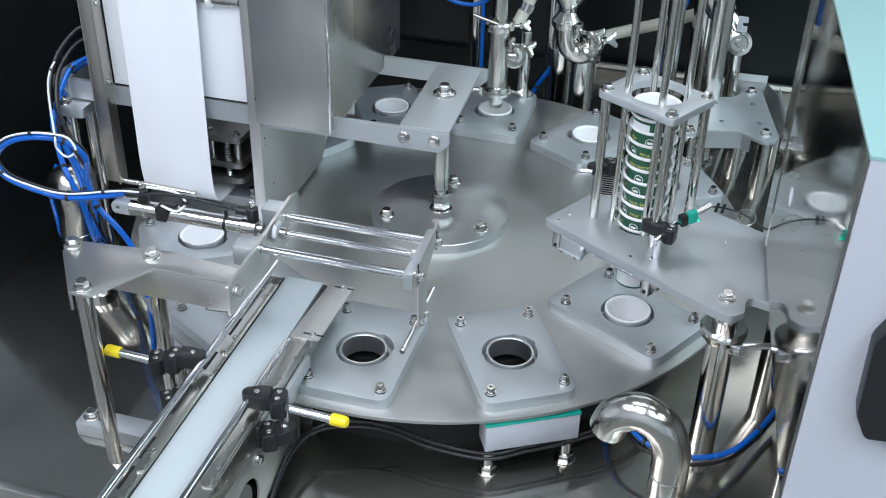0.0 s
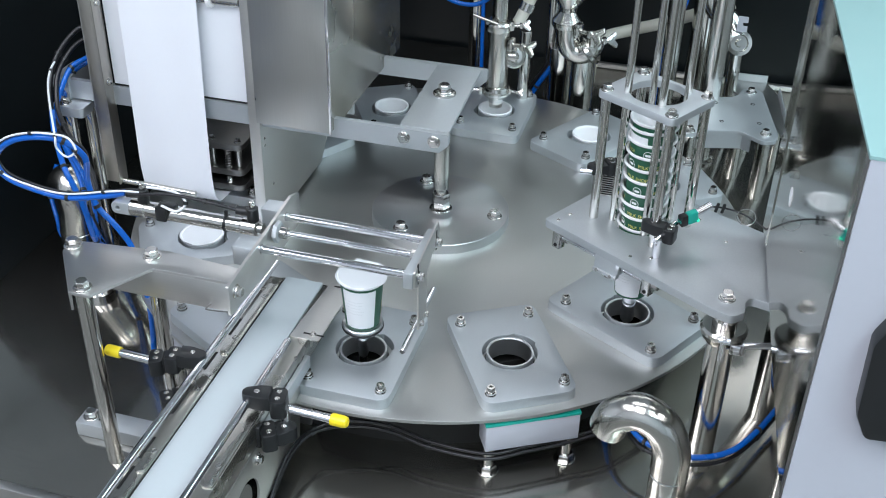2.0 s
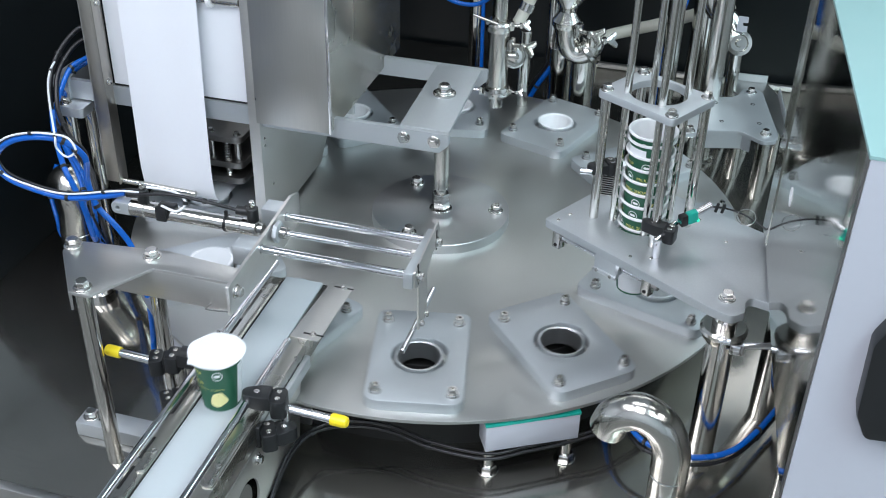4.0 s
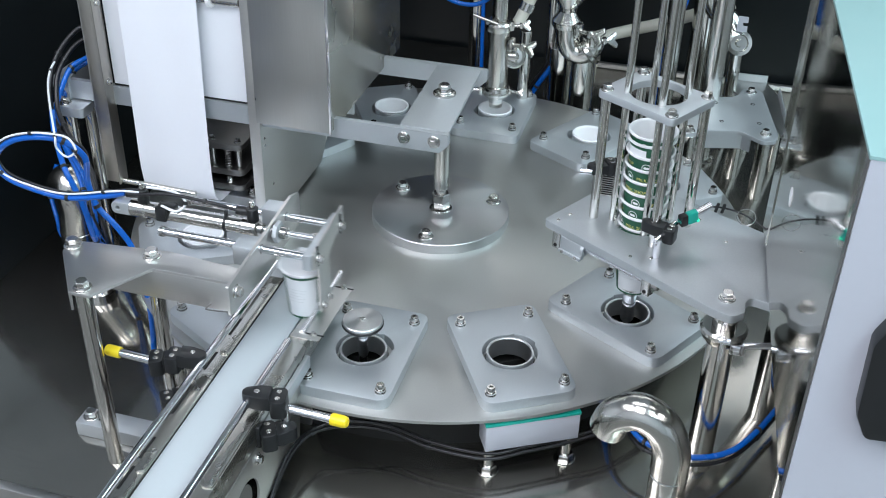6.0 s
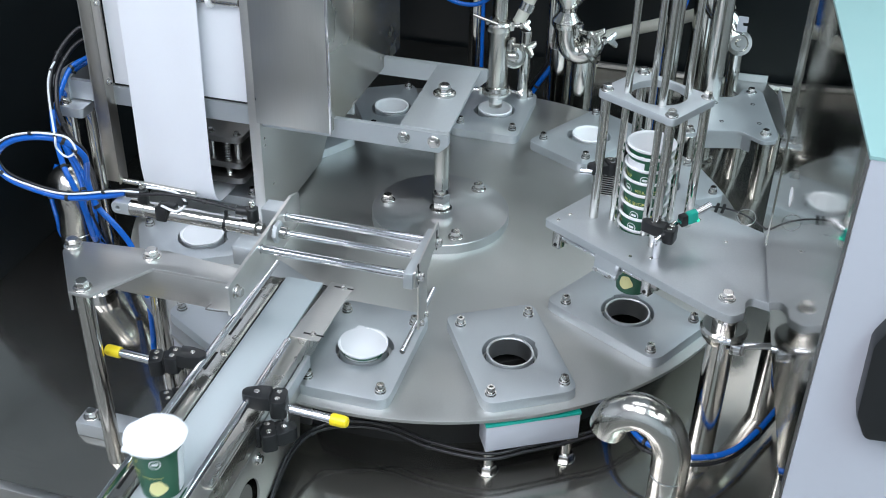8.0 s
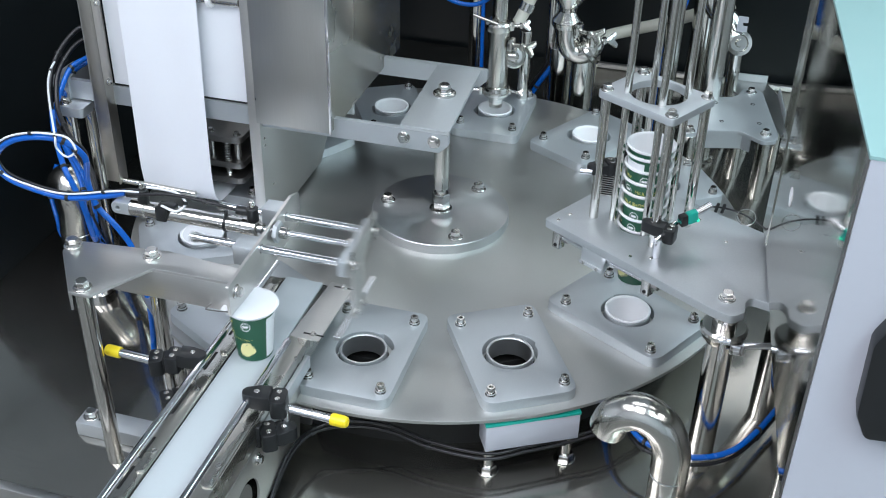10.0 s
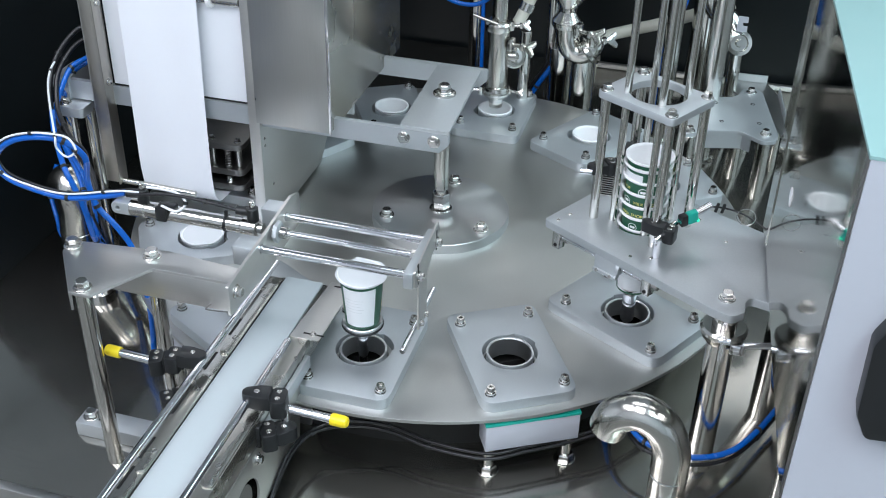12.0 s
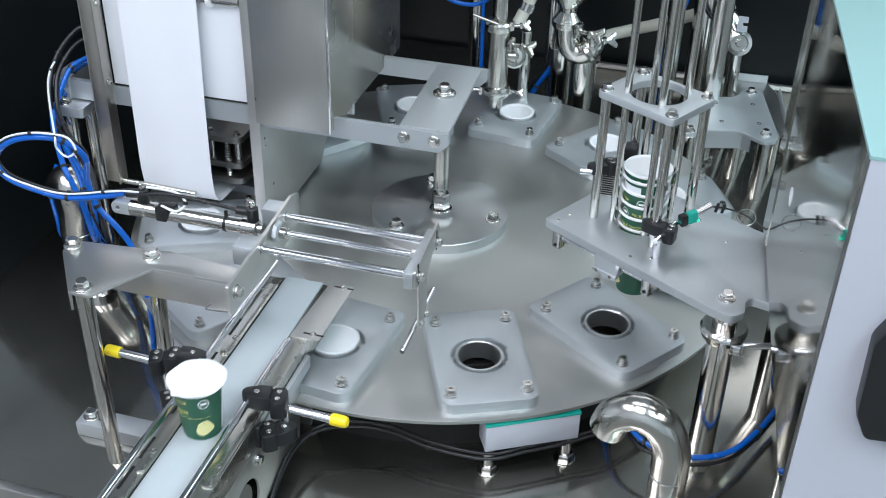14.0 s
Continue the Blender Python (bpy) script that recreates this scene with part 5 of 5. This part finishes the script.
part("top_panel", quad_prism([(CA[0] - 0.001, CA[1] - 0.0045), (1.15, CA[1] - 0.006), (1.15, -0.2), (CB[0] - 0.001, CB[1])], ztop - 0.004, ztop, 0.001), CYAN_SHEEN, cab, "steel top panel coloured with a pale cyan reflection")
hb = prism(rounded([(0.708, 0.332), (0.78, 0.338), (0.78, 0.52), (0.712, 0.505), (0.690, 0.456), (0.6935, 0.362)], [0.010, 0.004, 0.004, 0.02, 0.03, 0.02], 6), 0, 0.025, (), 0.004, None, Matrix(((1, 0, 0, 0), (0, 0, -1, CA[1] - 0.004), (0, 1, 0, 0), (0, 0, 0, 1))))
part("handle", hb, BLACKP, cab, "black moulded handle")
n_ = Vector((CB[0] - CA[0], CB[1] - CA[1], 0)).normalized()
out_ = Vector((n_.y, -n_.x, 0)) * -1.0
# Corner strip whose dark steel also paints in a dark reflection.
edge = [Vector((*CA, 0)) + n_ * u + out_ * w for u, w in ((-0.0005, 0.0), (0.011, 0.0), (0.011, 0.0012), (-0.0005, 0.0012))]
part("dark_edge_strip", prism([tuple(v.xy) for v in edge], zb, ztop - 0.004), DARK_STEEL, cab, "corner edge strip, dark in part for a painted reflection")
seam = [Vector((*CB, 0)) - n_ * u + out_ * w for u, w in ((0.0, 0.0), (0.060, 0.0), (0.060, 0.0016), (0.0, 0.0026))]
part("return_fold", prism([tuple(v.xy) for v in seam], zb, ztop - 0.004), MIRROR, cab, "folded return strip")
face = Matrix(((n_.x, 0, out_.x, 0), (n_.y, 0, out_.y, 0), (0, 1, 0, 0), (0, 0, 0, 1)))
part("sticker", lathe([(0, 0), (0.014, 0), (0.014, 0.0006), (0, 0.0006)], 28, None, Matrix.Translation(Vector((0.6188, -0.4094, 0.368)) + out_ * 0.0002) @ face), CUPIN, cab, "small round white sticker")
part("stand", box(0.70, 1.10, -0.78, -0.25, TABLE_Z, zb + 0.002, 0.002), SHEET, cab)
part("corner_tube", rod((0.662, -0.70, TABLE_Z), (0.662, -0.70, zb), 0.012), POLISH, cab)
# Fittings are unseen; the last two surround the added fill lamps.
for lx, ly, sx_, sy_, _ in LAMPS:
    fx = thing("lamp_surround", "unseen white ceiling surround added for an area lamp", "ceiling light", "ceiling lights", m=Matrix.Translation((lx, ly, CEIL - 0.02)))
    for a, b in ((1, 0), (-1, 0), (0, 1), (0, -1)):
        hx_, hy_ = (0.01, sy_ / 2 + 0.02) if a else (sx_ / 2, 0.01)
        part("frame", box(a * (sx_ / 2 + 0.01) - hx_, a * (sx_ / 2 + 0.01) + hx_, b * (sy_ / 2 + 0.01) - hy_, b * (sy_ / 2 + 0.01) + hy_, -0.02, 0.02, 0.001), WHITE, fx)

# ---------------- motion ----------------
CYC = 3.247
INDEX = [0.345 + CYC * i for i in range(5)]
DUR = 0.96


def ease(t, a, b):
    s = min(1.0, max(0.0, (t - a) / (b - a)))
    return 0.5 - 0.5 * math.cos(math.pi * s)


def turned(t):
    return 30.0 * sum(ease(t, a, a + DUR) for a in INDEX)


def stamps(*spans):
    """Times at the ends of the clip and inside each span (start, end, steps)."""
    out = {0.0, 14.0}
    for a, b, n in spans:
        for i in range(n + 1):
            t = a + (b - a) * i / n
            if 0 < t < 14:
                out.add(round(t * FPS) / FPS)
    return sorted(out)


INDEX_STAMPS = [(a, a + DUR, 10) for a in INDEX]


def motions():
    times = stamps(*INDEX_STAMPS)
    walk(turntable, [(t, pose(0, 0, 0, 0, 0, turned(t))) for t in times])
    belt_y = -0.47

    def lift(t, i):
        return ease(t, 1.42 + CYC * i, 2.06 + CYC * i)

    def cup_pose(t, k):
        """A cup that stands in mould k at the start: it turns, is lifted, pushed and carried off."""
        n = 12 - k
        i = n - 1
        a = -90 + 30 * k + turned(t)
        face = FACE - 8 + 37 * k
        if n <= 5 and i < 4:
            t0 = CYC * i
            face = FACE - 8
            up = lift(t, i)
            px = -0.133 * ease(t, 2.405 + t0, 2.935 + t0)
            if t > 1.35 + t0:
                a = -90.0
            go = max(0.0, t - (2.78 + t0))
            dy = 0.10 * go if go < 0.35 else 0.035 + 0.243 * (go - 0.35)
            stop = 1.42 - 0.095 * i + belt_y
            dy = min(dy, stop)
            spin = (118, 118, 103, 133)[i] * min(1.0, max(0.0, (t - (2.98, 2.96, 2.98, 2.82)[i] - t0) / (0.5, 0.42, 0.5, 0.46)[i]))
            x, y = polar(RS, a)
            turn = (a + 90) if t <= 1.35 + t0 else 0.0
            return pose(x + px, y - dy, SEAT + (0.0605 - SEAT) * up, 0, 0, face + turn + spin)
        x, y = polar(RS, a)
        return pose(x, y, SEAT, 0, 0, face + turned(t))

    for k, c in disc_cups.items():
        n = 12 - k
        t0 = CYC * (n - 1)
        ts = stamps(*INDEX_STAMPS, (1.42 + t0, 2.06 + t0, 6), (2.36 + t0, 3.0 + t0, 12), (3.0 + t0, 4.2 + t0, 8), (4.2 + t0, 7.2 + t0, 12)) if n <= 4 else times
        walk(c, [(t, cup_pose(t, k)) for t in ts])
        if k in lids:
            up = Matrix.Translation((0, 0, CUP_H + 0.0004))
            sealed_at = 0.0 if k >= 9 else INDEX[9 - k] - 0.02
            wait = pose(*ST[9], 0.0062 + 0.0010 * (9 - k))
            walk(lids[k], [(t, cup_pose(t, k) @ up @ pose(0, 0, 0, 0, 0, 60) if t >= sealed_at else wait) for t in sorted({*ts, *([round(sealed_at * FPS) / FPS, max(0, round((sealed_at - 0.5) * FPS) / FPS)] if 0 < sealed_at < 14 else [])})])

    drop = [0.22 + CYC * i for i in range(5)]
    for j, c in enumerate(stack_cups):
        def stacked(t):
            z = 0.1355 - CUP_H + 0.0225 * (j + 1 - sum(ease(t, d, d + 0.2) for d in drop[:j + 1]))
            z -= 0.0105 if j == 11 else 0.0
            face = VIEW + (-30, -20, 74, 163, 156, 67, 201, 136, 171, 87, -70, 205)[j]
            if j == 3:
                swing = (VIEW - 25 - face + 180) % 360 - 180
                face += swing * ease(t, drop[j], drop[j] + 0.2)
            down = ease(t, 2.78 + CYC * j, 3.24 + CYC * j)
            gone = turned(t) - 30.0 * (j + 1) if t > 3.3 + CYC * j else 0.0
            x, y = polar(RS, -30 + gone)
            off = (1 - down) * (0.0 if j == 0 else 1.0)
            x, y = x + off * (0.001 + 0.0005 * math.sin(j * 2.4)), y + off * (0.0135 + 0.0005 * math.cos(j * 4.1))
            return pose(x, y, z + (SEAT - z) * down, 0, 0, face + gone)
        ts = stamps(*INDEX_STAMPS, *[(d, d + 0.2, 4) for d in drop], (2.78 + CYC * j, 3.30 + CYC * j, 10))
        walk(c, [(t, stacked(t)) for t in ts])

    def piston_z(t):
        z = -0.130
        for i in range(4):
            t0 = CYC * i
            z += 0.190 * (ease(t, 1.36 + t0, 2.06 + t0) - ease(t, 2.85 + t0, 3.32 + t0))
        return z
    ts = stamps(*[(1.36 + CYC * i, 2.06 + CYC * i, 7) for i in range(4)], *[(2.85 + CYC * i, 3.32 + CYC * i, 8) for i in range(4)])
    walk(piston_out, [(t, pose(*ST[0], piston_z(t))) for t in ts])

    def suction_z(t):
        z = -0.12
        for i in range(4):
            t0 = CYC * i
            z += 0.173 * (ease(t, 1.62 + t0, 2.05 + t0) - ease(t, 2.78 + t0, 3.24 + t0))
        return z
    ts = stamps(*[(1.62 + CYC * i, 2.05 + CYC * i, 6) for i in range(4)], *[(2.78 + CYC * i, 3.24 + CYC * i, 8) for i in range(4)])
    walk(piston_in, [(t, pose(*ST[2], suction_z(t))) for t in ts])

    def push_x(t):
        x = 0.105
        for i in range(4):
            t0 = CYC * i
            x -= 0.178 * (ease(t, 2.32 + t0, 2.86 + t0) - ease(t, 3.32 + t0, 3.74 + t0))
        return x
    ts = stamps(*[(2.32 + CYC * i, 2.86 + CYC * i, 8) for i in range(4)], *[(3.32 + CYC * i, 3.74 + CYC * i, 6) for i in range(4)])
    walk(pusher, [(t, pose(push_x(t), 0, 0)) for t in ts])

    def jaw_pose(t):
        shut = sum(ease(t, 0.04 + CYC * i, 0.42 + CYC * i) - ease(t, 2.26 + CYC * i, 2.64 + CYC * i) for i in range(5))
        x, y, _ = dl(0.391 + 0.0735 * shut, -0.100)
        return pose(x, y, 0, 0, 0, DR)
    ts = stamps(*[(0.04 + CYC * i, 0.42 + CYC * i, 5) for i in range(5)], *[(2.26 + CYC * i, 2.64 + CYC * i, 5) for i in range(5)])
    walk(jaw, [(t, jaw_pose(t)) for t in ts])

    def press_z(t):
        z = 0.004
        for i in range(4):
            t0 = CYC * i
            z -= 0.016 * (ease(t, 1.6 + t0, 1.8 + t0) - ease(t, 3.1 + t0, 3.3 + t0))
        return z
    ts = stamps(*[(1.6 + CYC * i, 1.8 + CYC * i, 3) for i in range(4)], *[(3.1 + CYC * i, 3.3 + CYC * i, 3) for i in range(4)])
    walk(press, [(t, pose(0, 0, press_z(t))) for t in ts])


motions()
